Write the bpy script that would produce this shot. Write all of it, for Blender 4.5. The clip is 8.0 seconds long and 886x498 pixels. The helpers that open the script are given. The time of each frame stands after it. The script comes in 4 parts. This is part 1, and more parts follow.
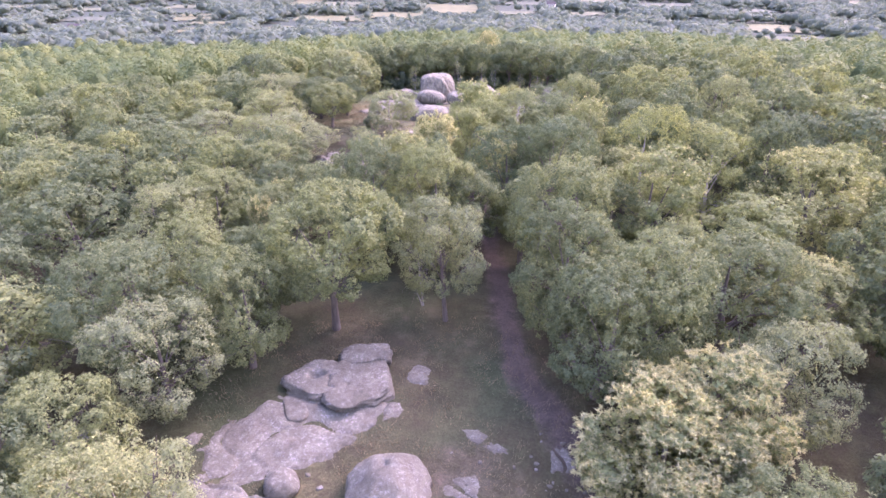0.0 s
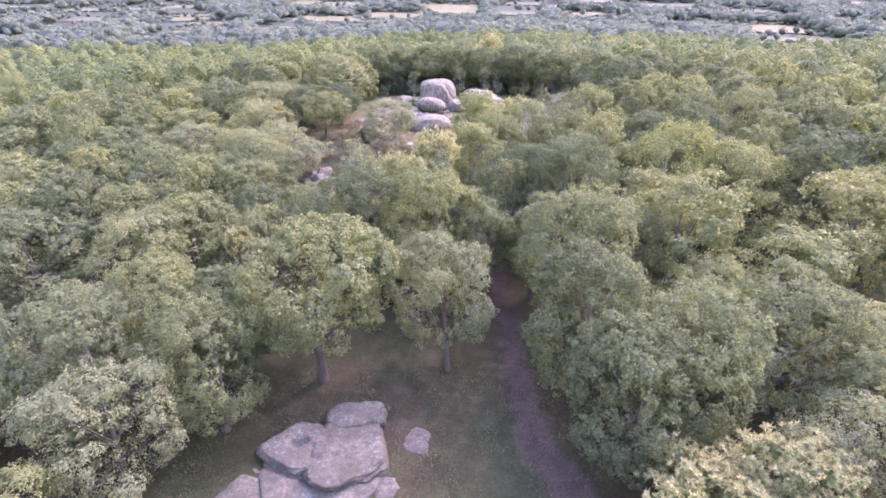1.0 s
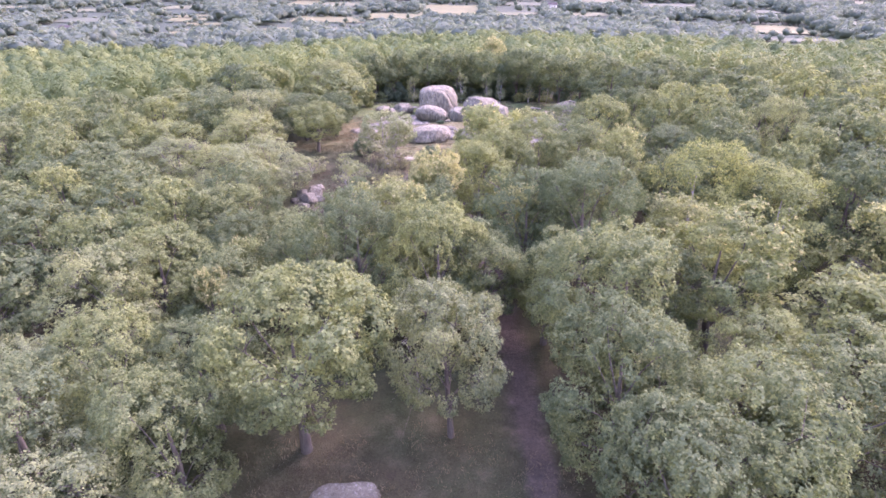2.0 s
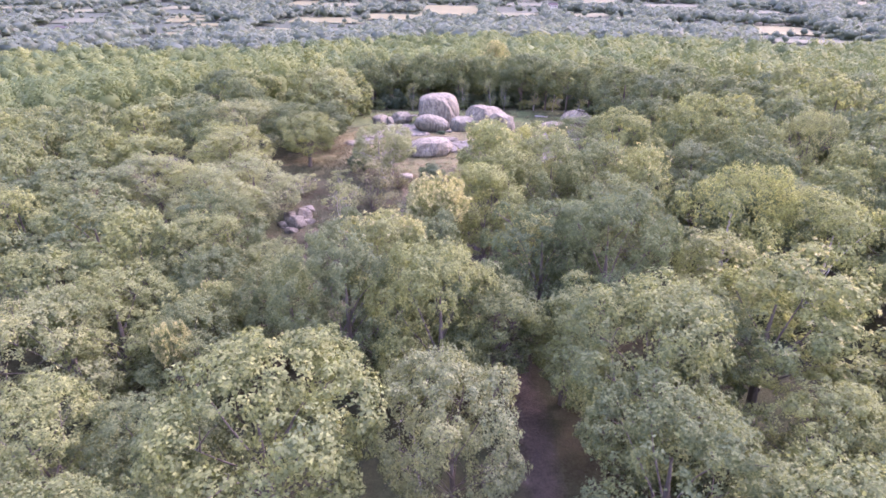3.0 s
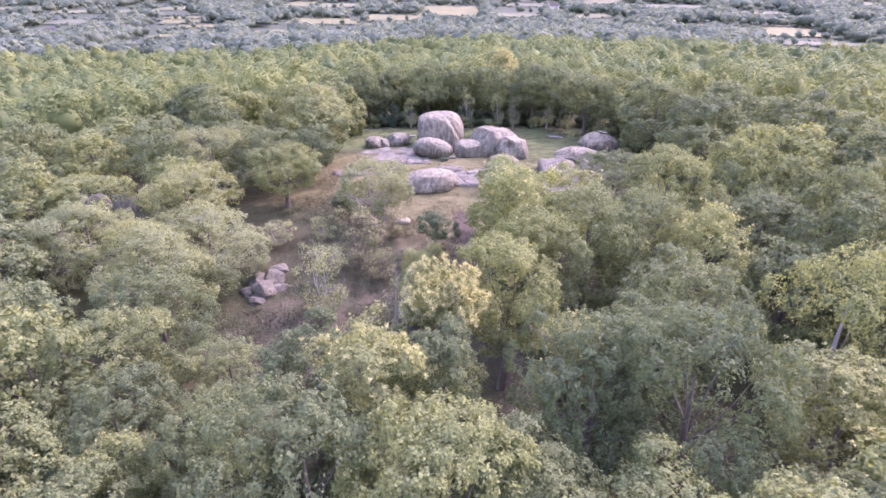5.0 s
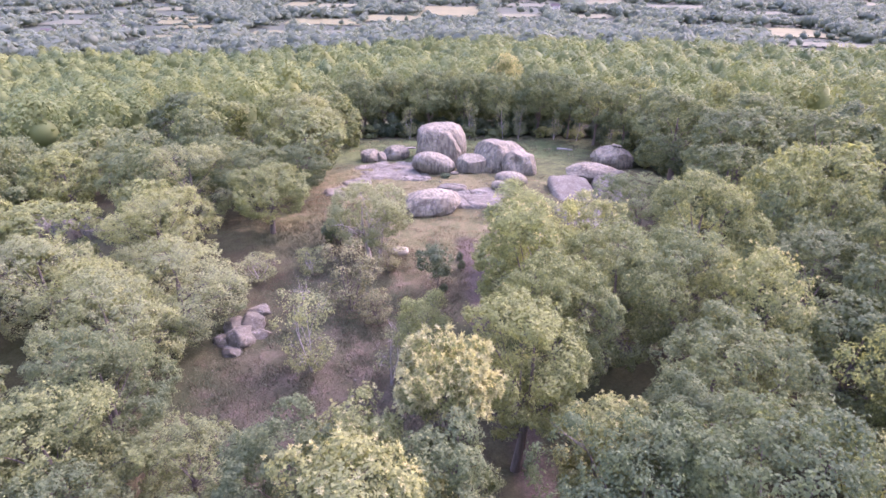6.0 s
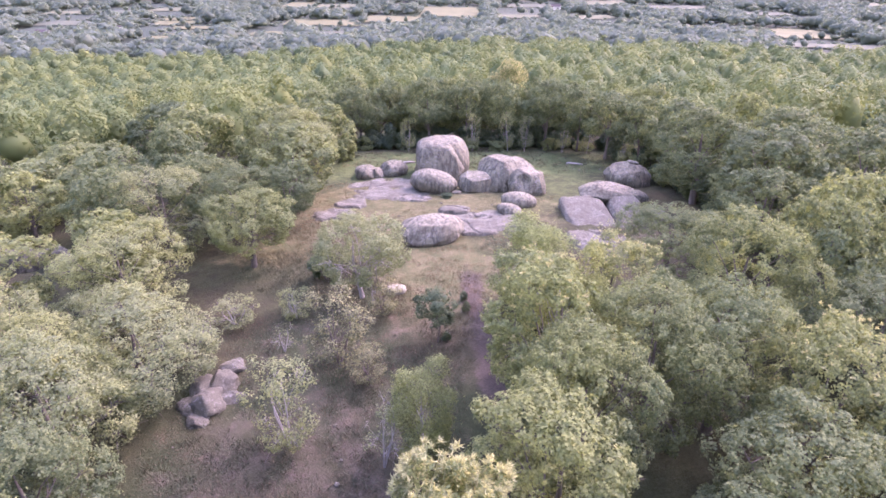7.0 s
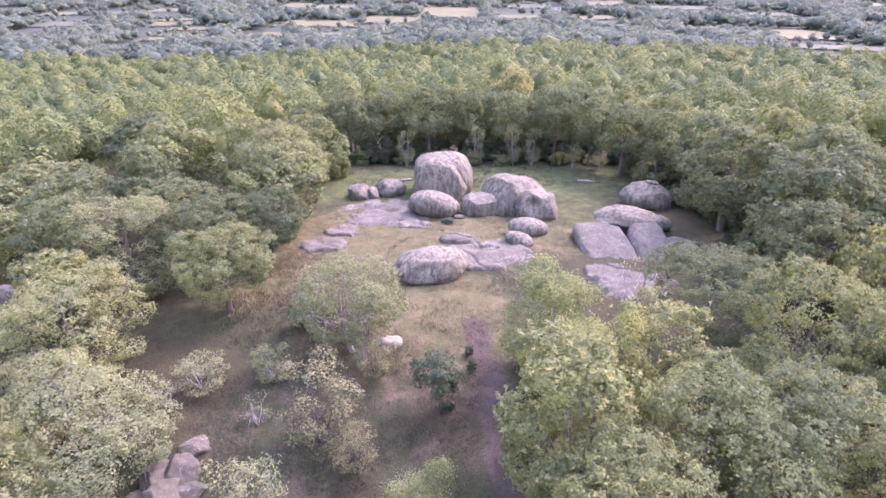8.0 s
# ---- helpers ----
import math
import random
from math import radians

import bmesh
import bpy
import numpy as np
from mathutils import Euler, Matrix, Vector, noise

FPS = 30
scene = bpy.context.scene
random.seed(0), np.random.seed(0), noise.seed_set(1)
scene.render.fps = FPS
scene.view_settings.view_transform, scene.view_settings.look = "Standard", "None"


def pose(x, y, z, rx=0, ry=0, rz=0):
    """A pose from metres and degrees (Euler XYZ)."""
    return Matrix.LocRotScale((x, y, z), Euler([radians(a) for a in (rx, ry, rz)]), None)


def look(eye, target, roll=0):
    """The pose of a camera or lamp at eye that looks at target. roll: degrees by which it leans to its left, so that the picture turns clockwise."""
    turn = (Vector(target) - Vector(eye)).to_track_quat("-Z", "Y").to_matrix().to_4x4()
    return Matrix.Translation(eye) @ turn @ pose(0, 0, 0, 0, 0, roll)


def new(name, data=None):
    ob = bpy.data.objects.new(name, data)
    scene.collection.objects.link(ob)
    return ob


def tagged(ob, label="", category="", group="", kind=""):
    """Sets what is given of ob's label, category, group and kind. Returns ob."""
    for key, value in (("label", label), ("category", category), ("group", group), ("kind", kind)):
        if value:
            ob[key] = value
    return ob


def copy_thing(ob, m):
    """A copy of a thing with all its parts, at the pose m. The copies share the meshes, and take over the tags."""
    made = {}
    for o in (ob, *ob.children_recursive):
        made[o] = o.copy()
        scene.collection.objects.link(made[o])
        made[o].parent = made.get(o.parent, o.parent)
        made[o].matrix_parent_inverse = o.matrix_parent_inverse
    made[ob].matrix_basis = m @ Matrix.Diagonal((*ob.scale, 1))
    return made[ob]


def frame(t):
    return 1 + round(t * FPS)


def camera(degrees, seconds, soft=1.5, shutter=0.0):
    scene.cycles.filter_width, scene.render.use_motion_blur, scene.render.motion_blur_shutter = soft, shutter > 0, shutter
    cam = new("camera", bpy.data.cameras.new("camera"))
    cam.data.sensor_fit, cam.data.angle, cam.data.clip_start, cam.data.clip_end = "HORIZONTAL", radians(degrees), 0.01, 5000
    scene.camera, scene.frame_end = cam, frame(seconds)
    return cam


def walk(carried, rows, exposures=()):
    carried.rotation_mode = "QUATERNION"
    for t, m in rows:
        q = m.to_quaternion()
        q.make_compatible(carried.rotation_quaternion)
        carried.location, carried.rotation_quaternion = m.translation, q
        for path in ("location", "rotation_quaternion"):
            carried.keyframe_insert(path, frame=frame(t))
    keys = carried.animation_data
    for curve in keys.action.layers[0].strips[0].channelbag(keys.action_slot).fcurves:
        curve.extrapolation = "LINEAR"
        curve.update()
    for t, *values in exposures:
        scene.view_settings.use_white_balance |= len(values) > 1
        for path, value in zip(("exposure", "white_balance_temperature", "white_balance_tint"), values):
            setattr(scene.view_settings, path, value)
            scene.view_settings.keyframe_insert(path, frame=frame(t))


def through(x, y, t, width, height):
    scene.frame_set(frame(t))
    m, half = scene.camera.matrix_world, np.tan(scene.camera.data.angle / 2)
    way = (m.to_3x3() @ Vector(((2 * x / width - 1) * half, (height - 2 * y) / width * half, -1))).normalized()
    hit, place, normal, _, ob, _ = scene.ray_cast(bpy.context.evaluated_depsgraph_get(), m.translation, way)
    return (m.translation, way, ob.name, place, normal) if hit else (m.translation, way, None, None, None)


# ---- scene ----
cam = camera(75.0, 8.0, soft=1.6)
METRES, EYE, TILT, LEAN, TURN = 58.0, 25.5, -26.8, 0.0, 0.0
ROWS = [
    (0.0, 0.0000, 0.0000, 0.0000, -0.000, -0.000, 0.000),
    (0.5, -0.0013, 0.0462, 0.0235, -0.013, -0.000, 0.010),
    (1.0, -0.0025, 0.0931, 0.0475, -0.019, -0.006, 0.010),
    (1.5, -0.0038, 0.1405, 0.0716, -0.032, -0.006, 0.030),
    (3.0, -0.0085, 0.2874, 0.1441, -0.065, 0.013, 0.030),
    (3.5, -0.0098, 0.3367, 0.1692, -0.077, 0.006, 0.050),
    (4.0, -0.0114, 0.3861, 0.1942, -0.084, 0.006, 0.050),
    (4.5, -0.0132, 0.4353, 0.2192, -0.097, 0.006, 0.060),
    (6.0, -0.0181, 0.5845, 0.2939, -0.123, 0.006, 0.080),
    (6.5, -0.0193, 0.6337, 0.3188, -0.135, 0.006, 0.090),
    (7.0, -0.0208, 0.6842, 0.3443, -0.155, 0.019, 0.090),
    (7.5, -0.0216, 0.7357, 0.3706, -0.148, 0.019, 0.110),
    (8.0, -0.0226, 0.7872, 0.3971, -0.161, 0.026, 0.130),
]
walk(cam, [(t, pose(0, 0, EYE, TILT, LEAN, TURN) @ pose(METRES * x, METRES * y, METRES * z, 90 + pitch, roll, yaw)) for t, x, y, z, yaw, pitch, roll in ROWS],
     exposures=[(0.0, 2.41, 5240, 68), (8.0, 2.29, 5310, 68)])

# ---- world and sun ----
SUN_AZ, SUN_EL = radians(55), radians(46)     # ahead and to the right of the walk
world = bpy.data.worlds.new("sky")
world.use_nodes = True
scene.world = world
wn = world.node_tree.nodes
sky = wn.new("ShaderNodeTexSky")
sky.sky_type = "NISHITA"
sky.sun_disc = False
sky.sun_elevation, sky.sun_rotation = SUN_EL, SUN_AZ
sky.air_density, sky.dust_density = 3.0, 5.0
world.node_tree.links.new(sky.outputs[0], wn["Background"].inputs[0])
wn["Background"].inputs[1].default_value = 0.15
sun = new("sun", bpy.data.lights.new("sun", "SUN"))
sun.data.energy, sun.data.angle, sun.data.color = 0.62, radians(8.0), (1.0, 0.92, 0.78)
sun_dir = Vector((math.sin(SUN_AZ) * math.cos(SUN_EL), math.cos(SUN_AZ) * math.cos(SUN_EL), math.sin(SUN_EL)))
sun.matrix_world = look(sun_dir * 100, (0, 0, 0))


# ---- materials ----
class Nodes:
    """A small builder of node materials."""

    def __init__(self, name):
        self.mat = bpy.data.materials.new(name)
        self.mat.use_nodes = True
        self.tree = self.mat.node_tree
        self.bsdf = self.tree.nodes["Principled BSDF"]
        self.out = self.tree.nodes["Material Output"]

    def add(self, kind, **sets):
        n = self.tree.nodes.new(kind)
        for key, value in sets.items():
            n.inputs[key.replace("_", " ")].default_value = value
        return n

    def link(self, a, b):
        self.tree.links.new(a, b)

    def noise(self, scale, detail=5, rough=0.6, where="Object", stretch=(1, 1, 1)):
        tc = self.tree.nodes.new("ShaderNodeTexCoord")
        mp = self.tree.nodes.new("ShaderNodeMapping")
        mp.inputs["Scale"].default_value = stretch
        n = self.add("ShaderNodeTexNoise", Scale=scale, Detail=detail, Roughness=rough)
        if where == "World":
            geo = self.tree.nodes.new("ShaderNodeNewGeometry")
            self.link(geo.outputs["Position"], mp.inputs["Vector"])
        else:
            self.link(tc.outputs[where], mp.inputs["Vector"])
        self.link(mp.outputs[0], n.inputs["Vector"])
        return n.outputs["Fac"]

    def ramp(self, fac, *stops):
        r = self.tree.nodes.new("ShaderNodeValToRGB")
        e = r.color_ramp.elements
        while len(e) < len(stops):
            e.new(0.5)
        for k, (at, c) in zip(e, stops):
            k.position, k.color = at, (*c, 1) if len(c) == 3 else c
        self.link(fac, r.inputs[0])
        return r.outputs[0]

    def mix(self, fac, a, b, how="MIX"):
        m = self.tree.nodes.new("ShaderNodeMixRGB")
        m.blend_type = how
        for k, v in ((0, fac), (1, a), (2, b)):
            if hasattr(v, "is_linked"):
                self.link(v, m.inputs[k])
            elif k == 0:
                m.inputs[0].default_value = v
            else:
                m.inputs[k].default_value = (*v, 1)
        return m.outputs[0]

    def attr(self, name):
        a = self.tree.nodes.new("ShaderNodeAttribute")
        a.attribute_name = name
        return a.outputs["Fac"]

    def math(self, op, a, b=0.5):
        m = self.tree.nodes.new("ShaderNodeMath")
        m.operation = op
        for k, v in ((0, a), (1, b)):
            if hasattr(v, "is_linked"):
                self.link(v, m.inputs[k])
            else:
                m.inputs[k].default_value = v
        return m.outputs[0]

    def bump(self, height, strength=0.3, distance=0.05):
        b = self.add("ShaderNodeBump", Strength=strength, Distance=distance)
        self.link(height, b.inputs["Height"])
        self.link(b.outputs[0], self.bsdf.inputs["Normal"])

    def done(self, color, rough=0.9, spec=0.2):
        if hasattr(color, "is_linked"):
            self.link(color, self.bsdf.inputs["Base Color"])
        else:
            self.bsdf.inputs["Base Color"].default_value = (*color, 1)
        self.bsdf.inputs["Roughness"].default_value = rough
        self.bsdf.inputs["Specular IOR Level"].default_value = spec
        return self.mat


def leaf_material(name, dark, mid, light, through=0.48, tone="", vary=1.0):
    n = Nodes(name)
    info = n.tree.nodes.new("ShaderNodeObjectInfo")
    geo = n.tree.nodes.new("ShaderNodeNewGeometry")
    tree_tone = n.ramp(n.attr(tone) if tone else info.outputs["Random"], (0.0, dark), (0.5, mid), (1.0, light))
    each = n.ramp(geo.outputs["Random Per Island"], (0.0, (1 - 0.30 * vary, 1 - 0.26 * vary, 1 - 0.24 * vary)), (0.55, (1, 1, 1)), (1.0, (1 + 0.36 * vary, 1 + 0.32 * vary, 1 + 0.18 * vary)))
    col = n.mix(1.0, tree_tone, each, "MULTIPLY")
    patch = n.ramp(n.noise(0.22, 3, 0.5, "World"), (0.35, (0.9, 0.93, 0.97)), (0.65, (1.1, 1.07, 0.96)))
    col = n.mix(1.0, col, patch, "MULTIPLY")
    n.done(col, 0.62, 0.10)
    tr = n.tree.nodes.new("ShaderNodeBsdfTranslucent")
    n.link(n.mix(1.0, col, (1.2, 1.18, 0.82), "MULTIPLY"), tr.inputs[0])
    mixed = n.tree.nodes.new("ShaderNodeMixShader")
    mixed.inputs[0].default_value = through
    n.link(n.bsdf.outputs[0], mixed.inputs[1])
    n.link(tr.outputs[0], mixed.inputs[2])
    n.link(mixed.outputs[0], n.out.inputs[0])
    return n.mat


OAK = leaf_material("oak_leaves", (0.121, 0.155, 0.086), (0.184, 0.218, 0.107), (0.223, 0.253, 0.111))
PALE = leaf_material("pale_leaves", (0.214, 0.243, 0.132), (0.232, 0.263, 0.141), (0.247, 0.274, 0.132))
CHESTNUT = leaf_material("chestnut_leaves", (0.201, 0.24, 0.11), (0.225, 0.255, 0.116), (0.245, 0.267, 0.12))
BIRCH = leaf_material("birch_leaves", (0.21, 0.25, 0.105), (0.227, 0.259, 0.11), (0.243, 0.269, 0.11), 0.5)
DUSKY = leaf_material("blue_green_oak_leaves", (0.114, 0.151, 0.082), (0.139, 0.172, 0.09), (0.168, 0.204, 0.103))
DARK = leaf_material("dark_leaves", (0.092, 0.128, 0.082), (0.103, 0.14, 0.088), (0.123, 0.156, 0.092))
BLOSSOM = leaf_material("chestnut_catkins", (0.384, 0.382, 0.208), (0.416, 0.416, 0.226), (0.445, 0.45, 0.248), 0.4)
BRUSH = leaf_material("dry_brush", (0.162, 0.168, 0.094), (0.176, 0.181, 0.1), (0.184, 0.192, 0.104), 0.3)
WOODLAND = leaf_material("woodland_leaves", (0.109, 0.151, 0.07), (0.152, 0.19, 0.076), (0.186, 0.216, 0.081), 0.32, "tone", 0.35)
# pale blue-grey base: distance haze is mixed into the leaf colour
HAZY_HEDGE = leaf_material("hazed_hedgerow_leaves", (0.139, 0.177, 0.142), (0.156, 0.195, 0.156), (0.177, 0.215, 0.164), 0.45, "tone", 0.35)


def bark_material(name, a, b):
    n = Nodes(name)
    streak = n.noise(6.0, 6, 0.7, "Object", (1, 1, 0.15))
    n.bump(streak, 0.6, 0.03)
    return n.done(n.ramp(streak, (0.3, a), (0.7, b)), 0.9)


BARK = bark_material("grey_brown_bark", (0.075, 0.064, 0.052), (0.19, 0.165, 0.135))
WHITE_BARK = bark_material("white_bark", (0.20, 0.18, 0.16), (0.44, 0.41, 0.37))


def granite(name, pale, mid, dark, streaks, moss=0.0):
    n = Nodes(name)
    broad = n.noise(0.5, 6, 0.6, "World")
    fine = n.noise(9.0, 8, 0.75, "World")
    speck = n.noise(45.0, 3, 0.7, "World")
    col = n.ramp(broad, (0.3, dark), (0.5, mid), (0.7, pale))
    col = n.mix(0.6, col, n.ramp(fine, (0.3, (0.62, 0.62, 0.62)), (0.52, (1, 1, 1)), (0.72, (1.3, 1.29, 1.27))), "MULTIPLY")
    run = n.noise(2.8, 5, 0.62, "World", (1, 1, 0.11))
    where = n.ramp(n.noise(0.55, 3, 0.5, "World"), (0.36, (0.5, 0.5, 0.5)), (0.58, (1, 1, 1)))
    col = n.mix(n.math("MULTIPLY", where, streaks), col, n.ramp(run, (0.41, (0.60, 0.58, 0.60)), (0.5, (1, 1, 1)), (0.56, (1.46, 1.44, 1.40))), "MULTIPLY")
    lichen = n.ramp(n.noise(1.7, 9, 0.78, "World"), (0.55, (0, 0, 0)), (0.66, (1, 1, 1)))
    crust = n.ramp(n.noise(5.0, 6, 0.8, "World"), (0.54, (0, 0, 0)), (0.60, (1, 1, 1)))
    col = n.mix(n.math("MULTIPLY", lichen, 0.35), col, (0.34, 0.325, 0.29))
    col = n.mix(n.math("MULTIPLY", n.math("MULTIPLY", crust, n.ramp(broad, (0.35, (0, 0, 0)), (0.6, (1, 1, 1)))), 0.5), col, (0.38, 0.36, 0.36))
    flecks = n.ramp(n.noise(13.0, 4, 0.7, "World"), (0.60, (0, 0, 0)), (0.64, (1, 1, 1)))
    col = n.mix(n.math("MULTIPLY", n.math("MULTIPLY", flecks, lichen), 0.75), col, (0.44, 0.43, 0.40))
    grime = n.ramp(n.noise(0.9, 7, 0.7, "World"), (0.30, (0.45, 0.43, 0.45)), (0.5, (1, 1, 1)))
    col = n.mix(0.5, col, grime, "MULTIPLY")
    if moss:
        growth = n.ramp(n.noise(0.7, 8, 0.75, "World"), (0.50, (0, 0, 0)), (0.62, (1, 1, 1)))
        col = n.mix(n.math("MULTIPLY", growth, moss), col, n.ramp(fine, (0.35, (0.05, 0.045, 0.03)), (0.65, (0.10, 0.095, 0.06))))
    col = n.mix(0.35, col, n.ramp(speck, (0.35, (0.6, 0.6, 0.6)), (0.65, (1.3, 1.3, 1.3))), "MULTIPLY")
    n.bump(n.math("ADD", n.math("MULTIPLY", n.noise(2.2, 9, 0.72, "World"), 1.6), n.math("ADD", fine, n.math("MULTIPLY", speck, 0.4))), 0.55, 0.10)
    return n.done(col, 0.9, 0.25)


STONE = granite("streaked_granite", (0.168, 0.160, 0.108), (0.145, 0.137, 0.094), (0.120, 0.112, 0.078), 0.95, 0.18)
PALE_STONE = granite("pale_granite", (0.28, 0.265, 0.19), (0.24, 0.23, 0.165), (0.20, 0.19, 0.14), 0.2)
SLAB = granite("weathered_granite", (0.148, 0.142, 0.103), (0.122, 0.116, 0.085), (0.094, 0.089, 0.066), 0.25, 0.35)


def ground_material():
    n = Nodes("ground_cover")
    big = n.noise(0.09, 6, 0.6, "World")
    mid = n.noise(0.8, 8, 0.7, "World")
    fine = n.noise(7.0, 8, 0.75, "World")
    # green has the trees' shade darkened into it; lush is its brighter open-ground copy
    green = n.ramp(mid, (0.3, (0.034, 0.045, 0.021)), (0.5, (0.050, 0.061, 0.029)), (0.7, (0.074, 0.080, 0.040)))
    lush = n.ramp(mid, (0.3, (0.054, 0.075, 0.028)), (0.5, (0.078, 0.100, 0.038)), (0.7, (0.112, 0.128, 0.052)))
    litter = n.ramp(mid, (0.3, (0.054, 0.047, 0.029)), (0.5, (0.063, 0.058, 0.031)), (0.7, (0.080, 0.079, 0.038)))
    dry = n.ramp(mid, (0.3, (0.056, 0.064, 0.027)), (0.44, (0.088, 0.090, 0.040)), (0.56, (0.122, 0.112, 0.056)), (0.70, (0.160, 0.138, 0.082)))
    dirt = n.ramp(mid, (0.3, (0.066, 0.053, 0.042)), (0.55, (0.092, 0.075, 0.058)), (0.75, (0.130, 0.107, 0.084)))
    edge = n.math("SUBTRACT", n.math("MULTIPLY", mid, 1.3), 0.65)

    def mask(name):
        soft = n.math("ADD", n.attr(name), n.math("MULTIPLY", edge, n.math("MULTIPLY", n.math("MULTIPLY", n.attr(name), n.math("SUBTRACT", 1.0, n.attr(name))), 6.0)))
        return n.ramp(soft, (0.2, (0, 0, 0)), (0.8, (1, 1, 1)))

    col = n.mix(n.ramp(big, (0.42, (0, 0, 0)), (0.6, (1, 1, 1))), litter, green)
    col = n.mix(mask("meadow"), col, lush)
    col = n.mix(mask("dry"), col, dry)
    pasture = n.ramp(n.noise(0.011, 5, 0.6, "World"), (0.35, (0.045, 0.060, 0.043)), (0.55, (0.060, 0.075, 0.052)), (0.7, (0.085, 0.092, 0.064)))
    col = n.mix(n.attr("grazed"), col, pasture)
    col = n.mix(mask("dirt"), col, dirt)
    col = n.mix(0.8, col, n.ramp(fine, (0.3, (0.55, 0.55, 0.55)), (0.5, (1, 1, 1)), (0.7, (1.45, 1.42, 1.35))), "MULTIPLY")
    n.bump(n.math("ADD", fine, mid), 0.8, 0.12)
    return n.done(col, 0.95, 0.1)


GROUND = ground_material()


def plain(name, a, b, scale, rough=0.9, where="World"):
    n = Nodes(name)
    f = n.noise(scale, 6, 0.65, where)
    n.bump(f, 0.3, 0.05)
    return n.done(n.ramp(f, (0.35, a), (0.65, b)), rough)


STUBBLE = plain("stubble_field", (0.102, 0.104, 0.046), (0.129, 0.13, 0.059), 0.05)
PASTURE = plain("pasture_field", (0.071, 0.083, 0.052), (0.092, 0.103, 0.062), 0.05)
PALE_FIELD = plain("pale_field", (0.098, 0.106, 0.056), (0.124, 0.132, 0.07), 0.05)
RENDERED = plain("house_render", (0.62, 0.58, 0.52), (0.72, 0.68, 0.62), 0.4)
SHADED = plain("dark_window_glass", (0.03, 0.035, 0.04), (0.05, 0.055, 0.06), 0.5, 0.15)
ROOFING = plain("house_roof", (0.083, 0.072, 0.068), (0.112, 0.093, 0.086), 0.8)
HEATHER = plain("heather_stems", (0.105, 0.084, 0.056), (0.150, 0.124, 0.082), 0.5)
BRACKEN = plain("bracken_fronds", (0.07, 0.08, 0.045), (0.12, 0.125, 0.07), 0.4)
GRASS = plain("grass_blades", (0.12, 0.115, 0.055), (0.24, 0.195, 0.115), 0.35)
LOGWOOD = plain("bleached_wood", (0.270, 0.240, 0.210), (0.375, 0.345, 0.315), 3.0)


# ---- helpers for meshes ----
def mesh_of(name, verts, faces, material, smooth=False):
    me = bpy.data.meshes.new(name)
    me.from_pydata(verts, [], faces)
    me.materials.append(material)
    if smooth:
        me.polygons.foreach_set("use_smooth", [True] * len(me.polygons))
    return me


def part(name, me, parent, label=""):
    ob = new(name, me)
    ob.parent = parent
    return tagged(ob, label)


# ---- the lie of the land ----
PY = [-4500, -400, -60, 0, 25, 37, 47, 65, 85, 100, 112, 125, 150, 171, 214, 300, 400, 600, 1000, 1300, 2000, 4500]
PZ = [-60, -40, -4, -1.0, -0.7, 0.0, 0.5, 1.6, 2.5, 2.0, 1.1, 0.2, -3.5, -7, -11.5, -18.5, -26, -38, -37, -28, 0, 60]


def land(x, y):
    """The ground's height, for numbers or arrays."""
    left = -np.clip(-np.asarray(x, float) - 18, 0, 160) * 0.09
    right = -np.clip(np.asarray(x, float) - 45, 0, 160) * 0.05
    k = 1 - np.clip((np.asarray(y, float) - 250) / 300, 0, 1)
    return np.interp(y, PY, PZ) + (left + right) * k


def bumps(x, y):
    near = np.exp(-(x / 55) ** 4 - ((y - 65) / 75) ** 4)
    return near * (0.10 * np.sin(x * 0.9 + 1.3 * np.sin(y * 0.37)) * np.sin(y * 0.8 + x * 0.21) + 0.05 * np.sin(x * 2.3 + y * 1.1) * np.sin(y * 2.1 - x * 0.7))


def far_steps(start, stop, first, growth):
    out, step, at = [], first, start
    while at < stop:
        out.append(at)
        at += step
        step *= growth
    return out + [stop]


def segment_distance(x, y, pts):
    best = np.full(np.shape(x), 1e9)
    for (ax, ay), (bx, by) in zip(pts, pts[1:]):
        dx, dy = bx - ax, by - ay
        t = np.clip(((x - ax) * dx + (y - ay) * dy) / (dx * dx + dy * dy), 0, 1)
        best = np.minimum(best, np.hypot(x - ax - t * dx, y - ay - t * dy))
    return best


TRACK = [(9.5, 17), (8.4, 22), (7.4, 27), (5.4, 32), (4.9, 38), (4.8, 46), (4.4, 55), (3.0, 66), (1.8, 74), (1.6, 79), (1.0, 85)]


def blob(x, y, cx, cy, rx, ry, soft=0.35):
    d = np.hypot((x - cx) / rx, (y - cy) / ry)
    return np.clip((1 + soft - d) / (2 * soft), 0, 1)


